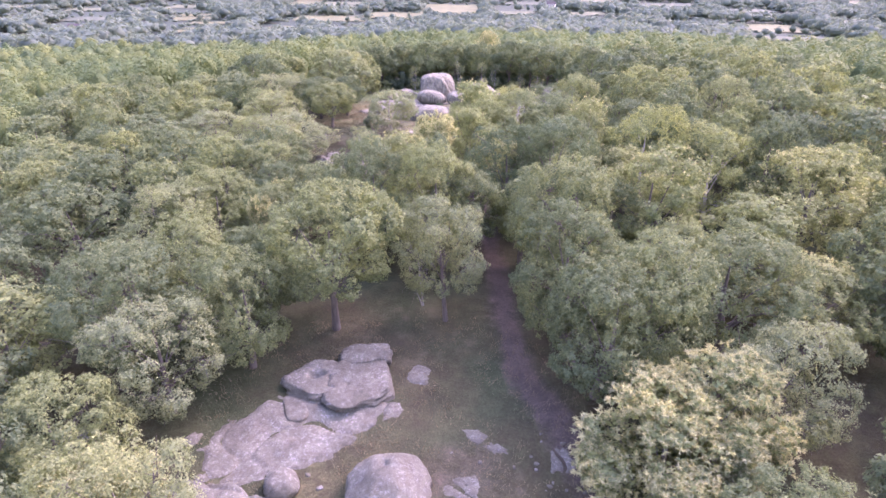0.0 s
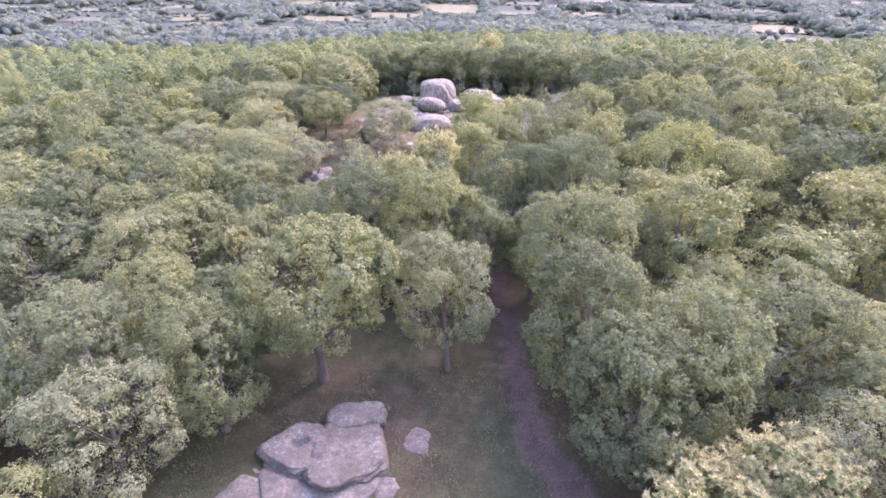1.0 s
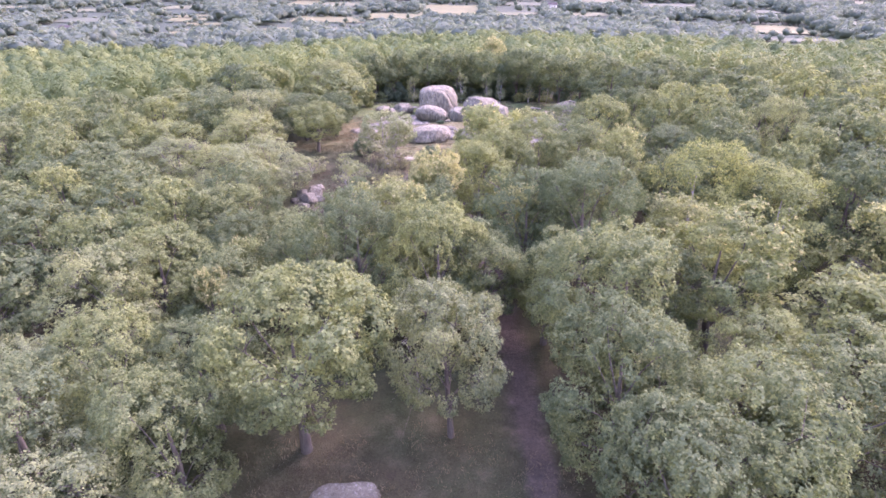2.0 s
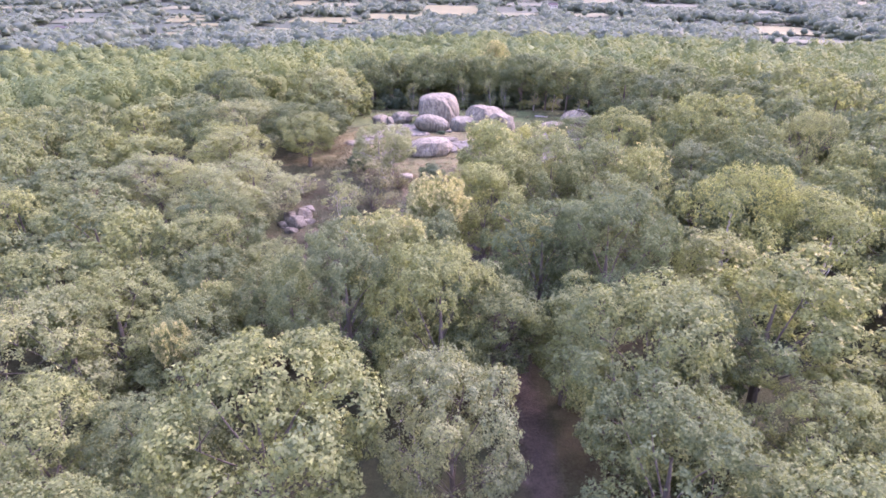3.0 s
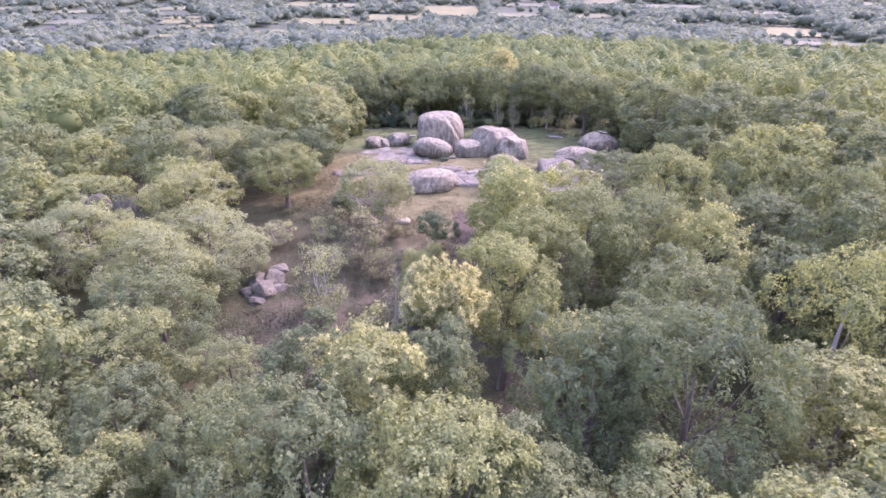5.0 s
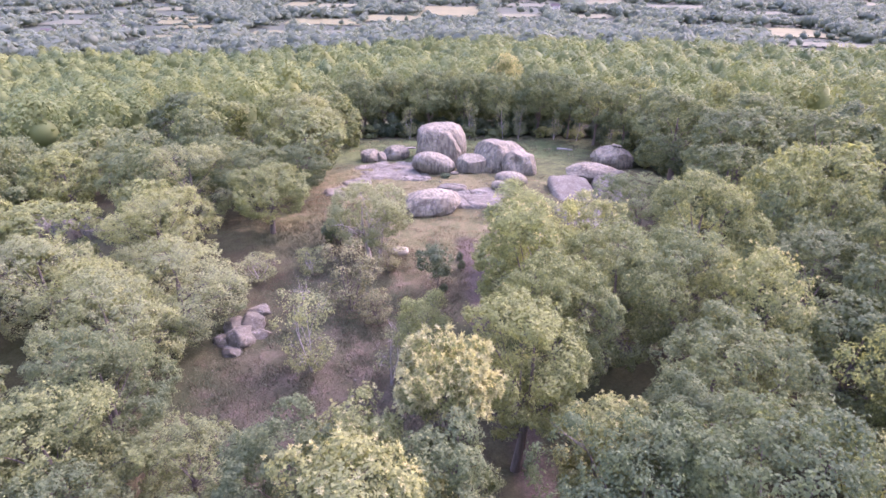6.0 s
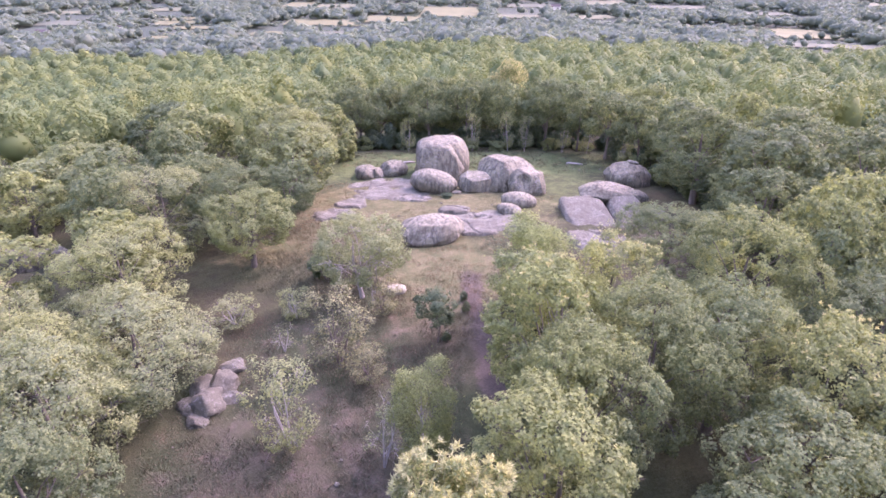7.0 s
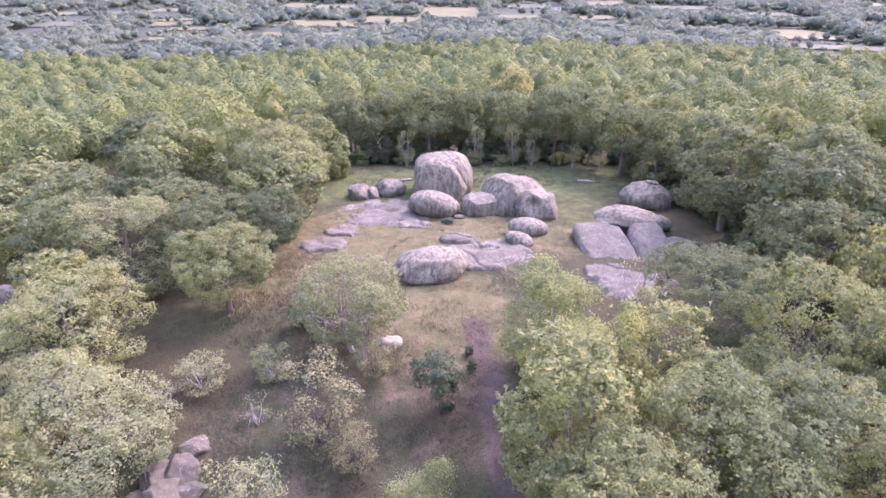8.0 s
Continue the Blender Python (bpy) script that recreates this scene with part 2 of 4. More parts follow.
def build_ground():
    xs = [-v for v in reversed(far_steps(56, 4500, 2, 1.22))] + list(np.arange(-55.2, 55.3, 0.8)) + far_steps(56, 4500, 2, 1.22)
    ys = [15 - v for v in reversed(far_steps(1, 4515, 2, 1.25))] + list(np.arange(15.2, 133, 0.8)) + far_steps(134, 4500, 2, 1.12)
    ys = sorted(set(ys) | {float(v) for v in PY if v > 134})
    X, Y = np.meshgrid(np.array(xs), np.array(ys))
    Z = land(X, Y) + bumps(X, Y)
    nx, ny = len(xs), len(ys)
    verts = np.stack([X, Y, Z], -1).reshape(-1, 3)
    faces = [(j * nx + i, j * nx + i + 1, (j + 1) * nx + i + 1, (j + 1) * nx + i) for j in range(ny - 1) for i in range(nx - 1)]
    me = mesh_of("ground", verts.tolist(), faces, GROUND, True)
    fx, fy = X.ravel(), Y.ravel()
    dirt = np.clip(1.5 - segment_distance(fx, fy, TRACK) / np.where(fy > 34, 0.85, 1.1), 0, 1)
    dirt = np.maximum(dirt, 0.42 * blob(fx, fy, -8, 65, 9, 8))
    dirt = np.maximum(dirt, 0.3 * blob(fx, fy, -6, 76, 9, 6))
    dirt = np.maximum(dirt, 0.22 * blob(fx, fy, -4, 36, 9, 5))
    dirt = np.maximum(dirt, 0.22 * blob(fx, fy, 18, 98, 7, 9))
    dirt = np.maximum(dirt, 0.34 * blob(fx, fy, 1, 23, 4, 3))
    dry = np.maximum(blob(fx, fy, -4, 101, 14, 9), blob(fx, fy, -1, 86, 5, 8))
    dry = np.maximum(dry, blob(fx, fy, -16, 91, 5, 4))
    dry = np.maximum(dry, 0.3 * blob(fx, fy, -10, 22, 9, 5))
    meadow = np.maximum(np.maximum(blob(fx, fy, 2, 119, 21, 8), 0.6 * blob(fx, fy, 10, 108, 10, 10)), 0.7 * blob(fx, fy, -13, 116, 5, 6))
    grazed = np.clip((fy - 420) / 60, 0, 1)
    for key, values in (("dirt", dirt), ("dry", dry), ("meadow", meadow), ("grazed", grazed)):
        me.attributes.new(key, "FLOAT", "POINT").data.foreach_set("value", values.astype(np.float32))
    tagged(new("ground", me), "uneven woodland ground with grass, leaf litter and bare earth", "ground", kind="structure")


build_ground()


def z_at(x, y):
    return float(land(x, y) + bumps(np.float64(x), np.float64(y)))


# ---- granite boulders ----
def boulder_mesh(name, half, seed, power=2.5, rough=0.10, detail=4, material=None, clefts=(), pits=(), facets=3):
    """A rounded block. clefts: (angle, offset, depth, width) of upright grooves; pits: (x, y, radius, depth) of basins in the top."""
    bm = bmesh.new()
    bmesh.ops.create_icosphere(bm, subdivisions=detail, radius=1)
    off = Vector((seed * 7.13, seed * 3.7, seed * 1.9))
    hx, hy, hz = half
    rng = random.Random(seed)
    cuts = []
    for _ in range(facets):
        cn = Vector((rng.gauss(0, 1), rng.gauss(0, 1), rng.gauss(0.2, 0.7))).normalized()
        cuts.append((cn, rng.uniform(0.72, 0.9)))
    for v in bm.verts:
        d = v.co.normalized()
        k = (abs(d.x) ** power + abs(d.y) ** power + abs(d.z) ** power) ** (-1 / power)
        w = 1 + rough * 1.6 * noise.noise(d * 1.3 + off) + rough * 0.8 * noise.noise(d * 3.1 + off) + rough * 0.35 * noise.noise(d * 8.0 + off) + rough * 0.15 * noise.noise(d * 19.0 + off)
        foot = 1.0
        if d.z < 0:
            q = math.hypot(d.x, d.y)
            foot = min((1 - (1 - q) * 0.45) / max(q, 0.05), 4.0) if q > 0.12 else 1.0
        p = Vector((d.x * k * w * hx * foot, d.y * k * w * hy * foot, d.z * k * w * hz))
        for cn, cd in cuts:
            over = p.x * cn.x / hx + p.y * cn.y / hy + p.z * cn.z / hz - cd
            if over > 0:
                p -= Vector((cn.x * hx, cn.y * hy, cn.z * hz)) * (over * 0.8)
        for ang, at, deep, wide in clefts:
            s = p.x * math.cos(ang) + p.y * math.sin(ang) - at + 0.25 * noise.noise(p * 0.5 + off)
            p *= 1 - deep * math.exp(-(s / wide) ** 2)
        if p.z > 0:
            for px, py, pr, deep in pits:
                q = math.hypot(p.x - px, p.y - py) / pr
                if q < 2:
                    p.z -= deep * math.exp(-(q ** 4))
        v.co = p
    me = bpy.data.meshes.new(name)
    bm.to_mesh(me)
    bm.free()
    me.materials.append(material or STONE)
    me.polygons.foreach_set("use_smooth", [True] * len(me.polygons))
    return me


def boulder(x, y, half, label, rz=0, rx=0, ry=0, sink=0.25, lift=0.0, seed=1, name="boulder", group="", **shape):
    if not lift and sink < 0.3:
        half = (half[0], half[1], half[2] * (1 - sink) / 0.58)
        sink = 0.42
    ob = new(name, boulder_mesh(name, half, seed, **shape))
    z = z_at(x, y) + half[2] * (1 - 2 * sink) + lift
    ob.matrix_basis = pose(x, y, z, rx, ry, rz)
    return tagged(ob, label, "boulder" if name == "boulder" else "rock", group)


def rock_mesh(name, half, seed, plan=2.4, profile=2.2, rough=0.05, detail=5, material=None, cuts=(), dents=(), grooves=()):
    """A weathered block: a superellipsoid with flat cuts (nx, ny, nz, distance, strength),
    dents (x, y, z, radius, depth) and grooves (nx, ny, nz, offset, depth, width), all in units of the half sizes."""
    bm = bmesh.new()
    bmesh.ops.create_icosphere(bm, subdivisions=detail, radius=1)
    off = Vector((seed * 5.31, seed * 2.9, seed * 1.3))
    hx, hy, hz = half
    mean = (hx + hy + hz) / 3
    planes = [(Vector(c[:3]).normalized(), c[3], c[4]) for c in cuts]
    hollows = [(Vector(c[:3]), c[3], c[4]) for c in dents]
    cracks = [(Vector(c[:3]).normalized(), c[3], c[4], c[5]) for c in grooves]
    for v in bm.verts:
        d = v.co.normalized()
        k = ((abs(d.x) ** plan + abs(d.y) ** plan) ** (profile / plan) + abs(d.z) ** profile) ** (-1 / profile)
        p = d * k
        w = 1 + rough * (1.7 * noise.noise(d * 1.2 + off) + 0.9 * noise.noise(d * 2.7 + off) + 0.4 * noise.noise(d * 6.5 + off) + 0.16 * noise.noise(d * 15 + off) - 0.9 * abs(noise.noise(d * 3.4 - off)) - 0.35 * abs(noise.noise(d * 8.0 - off)))
        p *= w
        for cn, cd, cs in planes:
            over = p.dot(cn) - cd - 0.03 * noise.noise(p * 2.2 + off)
            if over > 0:
                p -= cn * (over * cs)
        for at, radius, deep in hollows:
            q = (p - at).length / radius
            if q < 2.2:
                p -= (Vector((0, 0, 1)) if at.z > 0.6 else d) * (deep * math.exp(-q ** 4))
        for gn, go, gd, gw in cracks:
            e = p.dot(gn) - go + 0.07 * noise.noise(p * 1.8 + off)
            p -= d * (gd * math.exp(-(e / gw) ** 2))
        v.co = (p.x * hx, p.y * hy, p.z * hz)
    me = bpy.data.meshes.new(name)
    bm.to_mesh(me)
    bm.free()
    me.materials.append(material or STONE)
    me.polygons.foreach_set("use_smooth", [True] * len(me.polygons))
    return me


def rock(x, y, up, half, label, seed, rx=0, ry=0, rz=0, name="boulder", group="", **shape):
    """A sculpted rock whose middle is up metres above the ground at (x, y)."""
    ob = new(name, rock_mesh(name, half, seed, **shape))
    ob.matrix_basis = pose(x, y, z_at(x, y) + up, rx, ry, rz)
    return tagged(ob, label, "boulder" if name == "boulder" else "rock", group)


# the great rocks in the clearing
G = "granite boulders in the clearing"
rock(-1.1, 114.6, 1.65, (3.45, 2.8, 2.95), "tall domed granite boulder with pale rain streaks", 3, group=G, plan=2.7, profile=3.0, rough=0.035,
     cuts=((0.9, -0.2, 0.35, 0.93, 0.7), (-1, -0.1, 0.05, 0.93, 0.85), (-0.1, 0, 1, 0.93, 0.5)))
rock(-1.5, 112.0, 1.6, (3.05, 1.7, 2.95), "upright granite slab leaning on the tall domed boulder", 8, rx=-12, ry=9, group=G, plan=2.7, profile=2.5, rough=0.045,
     cuts=((0.8, -0.1, 0.6, 0.82, 0.75), (-1, 0, 0.1, 0.9, 0.85), (0, -1, 0.25, 0.88, 0.7)), grooves=((0.95, 0.2, 0.3, 0.45, 0.03, 0.03), (-0.4, 0.2, 0.9, 0.35, 0.02, 0.03)))
rock(-2.05, 106.9, 0.95, (2.75, 1.65, 1.45), "egg-shaped granite boulder with dark vertical streaks", 5, ry=9, rz=-4, group=G, plan=2.2, profile=2.15, rough=0.03,
     cuts=((0.25, -0.3, 1, 0.9, 0.5), (1, -0.3, -0.3, 0.9, 0.5)))
rock(2.85, 107.2, 0.75, (2.05, 1.5, 1.3), "squat rounded grey granite boulder", 6, ry=4, rz=8, group=G, plan=2.9, profile=2.6, rough=0.06,
     cuts=((-0.1, -0.35, 1, 0.80, 0.8), (1, -0.25, 0.15, 0.86, 0.8), (-0.9, -0.5, 0.1, 0.86, 0.8), (0.3, -1, 0.1, 0.88, 0.8)))
rock(6.4, 108.7, 1.1, (3.55, 3.0, 2.5), "massive granite boulder with a sloping pale back", 37, ry=10, rz=-8, group=G, plan=2.6, profile=2.5, rough=0.07,
     cuts=((0.5, -0.25, 0.85, 0.78, 0.8), (-0.75, -0.6, 0.35, 0.78, 0.85), (-0.2, 0.1, 1, 0.9, 0.7), (-0.1, -0.9, 0.5, 0.84, 0.7)),
     dents=((0.50, -0.62, 0.32, 0.40, 0.30), (0.22, -0.80, 0.05, 0.22, 0.2), (0.1, -0.4, 0.8, 0.25, 0.08)), grooves=((0.9, -0.3, 0.25, 0.10, 0.07, 0.04), (0.2, 0.3, 0.9, 0.55, 0.03, 0.03)))
rock(8.55, 106.2, 0.9, (2.3, 2.1, 1.95), "rounded granite lobe split from a massive boulder", 27, ry=14, rz=15, group=G, plan=2.5, profile=2.3, rough=0.075,
     cuts=((0.7, -0.5, 0.5, 0.82, 0.7), (-0.3, -0.9, 0.35, 0.80, 0.8), (0, 0, 1, 0.86, 0.6)), dents=((-0.55, -0.60, 0.35, 0.35, 0.2), (-0.2, -0.2, 0.95, 0.3, 0.1)), grooves=((0.6, 0.5, 0.5, 0.2, 0.03, 0.03),))
rock(7.0, 101.3, 0.5, (1.98, 1.25, 0.95), "low oval granite boulder", 12, ry=8, group=G, plan=2.1, profile=2.0, rough=0.025, detail=4)
rock(5.75, 98.5, 0.3, (1.4, 0.95, 0.75), "small oval granite boulder", 13, ry=14, rz=-14, group=G, plan=2.1, profile=2.1, rough=0.04, detail=4)
rock(-10.6, 112.7, 0.45, (1.35, 1.3, 1.0), "rounded grey boulder beside the rock platform", 14, ry=-6, group=G, plan=2.6, profile=2.5, rough=0.09, detail=4,
     cuts=((0.9, -0.5, 0.4, 0.72, 0.85), (-0.3, -0.3, 1, 0.8, 0.8), (-0.8, -0.6, 0.3, 0.8, 0.8)))
rock(-9.2, 112.9, 0.3, (0.75, 1.0, 0.85), "pale angular block split from a rounded boulder", 76, rz=10, group=G, plan=3.0, profile=2.8, rough=0.08, detail=4, cuts=((0.6, -0.4, 0.8, 0.7, 0.85), (-0.8, -0.4, 0.4, 0.8, 0.8)))
rock(-7.2, 114.0, 0.65, (1.75, 1.35, 1.2), "dark rounded boulder beside the rock platform", 15, rz=12, group=G, plan=2.4, profile=2.3, rough=0.08, detail=4,
     cuts=((0.3, -0.4, 1, 0.8, 0.7), (-0.9, -0.4, 0.4, 0.8, 0.7)))
rock(-2.2, 92.8, 0.55, (3.15, 2.15, 1.42), "whale-backed grey granite boulder with pale scars", 16, ry=-5, rz=9, group=G, plan=2.2, profile=2.15, rough=0.06,
     cuts=((0.25, -0.15, 1, 0.82, 0.6), (-0.2, -1, 0.45, 0.86, 0.7), (0.9, -0.3, 0.4, 0.86, 0.7)), grooves=((-0.7, -0.5, 0.4, 0.62, 0.03, 0.03),))
rock(16.7, 102.2, 1.0, (3.2, 2.1, 1.15), "flat-topped overhanging granite boulder", 17, ry=5, rx=2, group=G, plan=2.4, profile=2.2, rough=0.08,
     cuts=((0.3, -0.15, 1, 0.72, 0.8), (-0.3, -1, -0.5, 0.76, 0.85), (-0.9, -0.3, 0.5, 0.82, 0.8), (0, -0.9, 0.5, 0.82, 0.7)))
rock(19.5, 102.0, 0.6, (1.35, 1.1, 0.75), "thin granite block wedged beside an overhanging boulder", 71, ry=5, group=G, plan=2.8, profile=2.6, rough=0.08, detail=4)
rock(20.9, 109.3, 0.95, (2.7, 2.1, 1.75), "humped dark granite boulder under the trees", 18, ry=8, group=G, plan=2.3, profile=2.2, rough=0.07,
     cuts=((-0.6, -0.4, 0.8, 0.82, 0.75), (0.5, -0.8, 0.2, 0.8, 0.8), (0.6, -0.2, 0.8, 0.88, 0.7)), grooves=((-0.7, 0.1, 0.5, 0.28, 0.05, 0.03),))
rock(21.3, 109.5, 2.72, (0.75, 0.5, 0.18), "small stone lying on the humped boulder", 19, ry=10, group=G, detail=3, rough=0.1)
rock(-15.9, 130.7, 0.7, (1.15, 0.9, 1.2), "small upright boulder at the wood's edge", 20, group=G, detail=4, rough=0.08, plan=2.6, profile=2.6)
rock(-4.7, 82.7, 0.2, (0.8, 0.55, 0.38), "pale loose stone in the dry grass", 21, detail=3, material=PALE_STONE, rough=0.1, cuts=((0.2, -0.2, 1, 0.7, 0.8),))
rock(0.5, 105.5, 0.12, (0.6, 0.4, 0.28), "small loose stone at the foot of a boulder", 22, detail=3, rough=0.1, cuts=((0, 0, 1, 0.7, 0.8),))

# rock platforms, nearly level with the ground
P = "bare rock outcrops"


def outcrop(x, y, half, label, seed, rz=0, steps=3, slope=0.0, edge=0.3, ragged=1.0, pits=(), name="rock_outcrop", power=2.4):
    """Bare rock that rises a little out of the ground, with ledges and cracks."""
    hx, hy, hz = half
    nu = nv = 60 if edge < 0.2 else 110 if hx > 4 else 48
    c, s = math.cos(radians(rz)), math.sin(radians(rz))
    off = Vector((seed * 3.3, seed * 1.7, 0))
    verts, faces, z0 = [], [], z_at(x, y)
    for j in range(nv + 1):
        for i in range(nu + 1):
            u, v = (2 * i / nu - 1) * 1.25, (2 * j / nv - 1) * 1.25
            px, py = u * hx, v * hy
            wx, wy = x + px * c - py * s, y + px * s + py * c
            d = (abs(u) ** power + abs(v) ** power) ** (1 / power) * (1 + ragged * (0.34 * noise.noise(Vector((u * 1.6, v * 1.6, seed))) + 0.16 * noise.noise(Vector((u * 5, v * 5, seed))) + 0.07 * noise.noise(Vector((u * 13, v * 13, seed)))))
            rise = max(0.0, min(1.0, (1.08 - d) / edge))
            rise = rise * rise * (3 - 2 * rise)
            ledge = noise.noise(Vector((wx * 0.23, wy * 0.34, seed))) * steps
            ledge = (math.floor(ledge) + min(1, max(0, (ledge - math.floor(ledge) - 0.42) / 0.16))) / steps
            crack = abs(noise.noise(Vector((wx * 0.30, wy * 0.30, seed + 5.0))))
            top = hz * (0.72 + 0.55 * ledge + slope * v) + 0.10 * noise.noise(Vector((wx, wy, 0)) * 0.9) + 0.03 * noise.noise(Vector((wx, wy, 0)) * 4) - 0.16 * math.exp(-(crack / 0.03) ** 2) - (1.6 * hz * max(0.0, noise.noise(Vector((wx * 0.45, wy * 0.6, seed + 9.0))) - 0.12) if 4 < hx < 6 else 0.0)
            for pu, pv, pr, deep in pits:
                top -= deep * math.exp(-(math.hypot(u - pu, (v - pv) * hy / hx) / pr) ** 4)
            z = z_at(wx, wy) - 0.25 + rise * (top + 0.25)
            verts.append((wx - x, wy - y, z - z0))
    for j in range(nv):
        for i in range(nu):
            a = j * (nu + 1) + i
            faces.append((a, a + 1, a + nu + 2, a + nu + 1))
    ob = new(name, mesh_of(name, verts, faces, SLAB, True))
    ob.location = (x, y, z0)
    return tagged(ob, label, "rock", P)


outcrop(-6.8, 107.6, (5.2, 4.4, 0.30), "broad bare granite platform, cracked and level", 31)
outcrop(-10.8, 101.6, (1.9, 1.5, 0.35), "low bare granite hump in dry grass", 32, steps=1)
outcrop(-12.0, 98.2, (2.4, 1.5, 0.4), "low bare granite hump in dry grass", 33, steps=1)
outcrop(2.2, 96.0, (4.8, 2.8, 0.45), "smooth granite apron beside a boulder", 34)
outcrop(0.2, 99.4, (1.7, 1.1, 0.5), "low rounded granite hump", 35, steps=1)
outcrop(4.0, 98.0, (1.9, 1.2, 0.5), "low rounded granite hump", 36, steps=1)
outcrop(-4.0, 103.6, (1.8, 1.1, 0.25), "thin granite shelf in dry grass", 37, steps=1)
rock(13.5, 97.6, -0.45, (2.4, 4.2, 1.0), "sloping granite mass below an overhanging boulder", 38, rx=9, rz=4, name="rock_outcrop", group=P, plan=5.5, profile=4.5, rough=0.05, material=SLAB,
     cuts=((-0.55, -0.75, 0.5, 0.95, 0.8), (0, -0.1, 1, 0.8, 0.6)), grooves=((0.2, 1, 0.1, -0.35, 0.05, 0.03), (0.7, 0.5, 0.1, 0.3, 0.04, 0.03)))
rock(17.6, 97.9, -0.4, (1.75, 4.0, 1.05), "sloping granite mass split by a crack", 39, rx=10, rz=-3, name="rock_outcrop", group=P, plan=4.5, profile=4.0, rough=0.08, material=SLAB,
     cuts=((0.7, -0.6, 0.4, 0.9, 0.8), (0.1, -0.1, 1, 0.8, 0.6)), grooves=((0.5, 0.9, 0, 0.1, 0.06, 0.04), (0.8, -0.6, 0, 0.2, 0.06, 0.03)))
rock(20.2, 97.6, 0.1, (1.3, 1.6, 0.7), "rough granite block against a sloping mass", 72, rz=20, name="rock_outcrop", group=P, plan=2.8, profile=2.5, rough=0.1, detail=4, material=SLAB)
outcrop(12.3, 92.6, (2.0, 1.5, 0.35), "low granite ledge stepping down from a sloping mass", 73, steps=2, edge=0.18, ragged=0.8)
outcrop(14.0, 90.6, (3.2, 2.4, 0.4), "low granite shelf at the wood's edge", 40)

# the rocks beside the first glade
outcrop(-9.2, 26.8, (6.7, 3.7, 0.24), "wide pale granite pavement sloping to the grass", 41, rz=30, slope=0.3, edge=0.4)
rock(-5.75, 30.6, 0.3, (2.65, 2.2, 0.66), "thick split granite slab on a rock pavement", 43, rz=33, rx=5, name="rock_slab", group=P, plan=3.2, profile=5.0, rough=0.11, material=SLAB,
     cuts=((0, 0.05, 1, 0.7, 0.75), (-0.8, 0.6, 0.2, 0.8, 0.9), (0.9, -0.3, 0.1, 0.85, 0.9), (0.5, 0.9, 0, 0.95, 0.9)), dents=((-0.3, -0.1, 0.75, 0.08, 0.2), (-0.78, 0.1, 0.7, 0.13, 0.5)), grooves=((0.6, 0.8, 0, 0.25, 0.03, 0.02),))
rock(-8.6, 30.7, 0.28, (2.15, 1.65, 0.6), "split granite slab with a dark basin in its top", 46, rz=8, rx=5, name="rock_slab", group=P, plan=2.9, profile=4.5, rough=0.12, material=SLAB,
     cuts=((0, -0.1, 1, 0.75, 0.8), (-0.7, -0.7, 0.2, 0.8, 0.9), (-0.6, 0.8, 0.1, 0.85, 0.9)), dents=((0.0, 0.15, 0.75, 0.2, 0.85), (0.2, 0.18, 0.75, 0.14, 0.7), (0.5, -0.1, 0.75, 0.1, 0.7), (0.47, -0.45, 0.7, 0.1, 0.6)))
rock(-5.5, 33.1, 0.3, (1.85, 1.0, 0.72), "thin granite flake behind a split slab", 45, rz=6, rx=6, name="rock_slab", group=P, plan=3.0, profile=3.6, rough=0.11, material=SLAB, cuts=((-0.2, 0, 1, 0.75, 0.8),))
rock(-9.5, 28.6, -0.02, (0.75, 1.3, 0.36), "narrow granite ledge at the foot of a slab", 55, rz=20, name="rock_slab", group=P, plan=3.2, profile=2.8, rough=0.07, detail=4, material=SLAB, cuts=((0, 0, 1, 0.7, 0.8),))
rock(-3.0, 22.0, 0.45, (2.35, 2.2, 1.75), "pale domed granite boulder with a small hole", 47, rz=8, plan=2.4, profile=1.75, rough=0.06, material=SLAB,
     cuts=((0.7, -0.1, 0.7, 0.78, 0.8), (-0.7, -0.1, 0.7, 0.8, 0.8), (0, 0, 1, 0.86, 0.7)), dents=((-0.02, 0.18, 0.82, 0.12, 0.25),))
rock(-8.9, 22.5, 0.3, (0.98, 0.95, 0.72), "small pale rounded boulder", 48, rz=15, plan=2.3, profile=2.2, rough=0.06, detail=4, material=SLAB)
outcrop(-13.0, 21.2, (3.0, 1.6, 0.8), "pale flat granite outcrop in grass", 48, steps=1)
boulder(-22.0, 26.2, (1.3, 0.7, 0.6), "low grey stone under the trees", seed=49, sink=0.3, detail=3, material=SLAB)
outcrop(2.4, 26.0, (2.1, 0.75, 0.05), "narrow granite streak level with the turf", 50, rz=-38, edge=0.5)
outcrop(1.0, 22.6, (1.7, 1.2, 0.03), "patch of bare stony rock in turf", 51, edge=0.6)
outcrop(-1.6, 31.8, (1.2, 1.5, 0.08), "patch of bare stony rock in turf", 58, edge=0.6, ragged=0.7)
outcrop(6.9, 24.4, (0.8, 1.1, 0.1), "stony patch beside the earth track", 53)

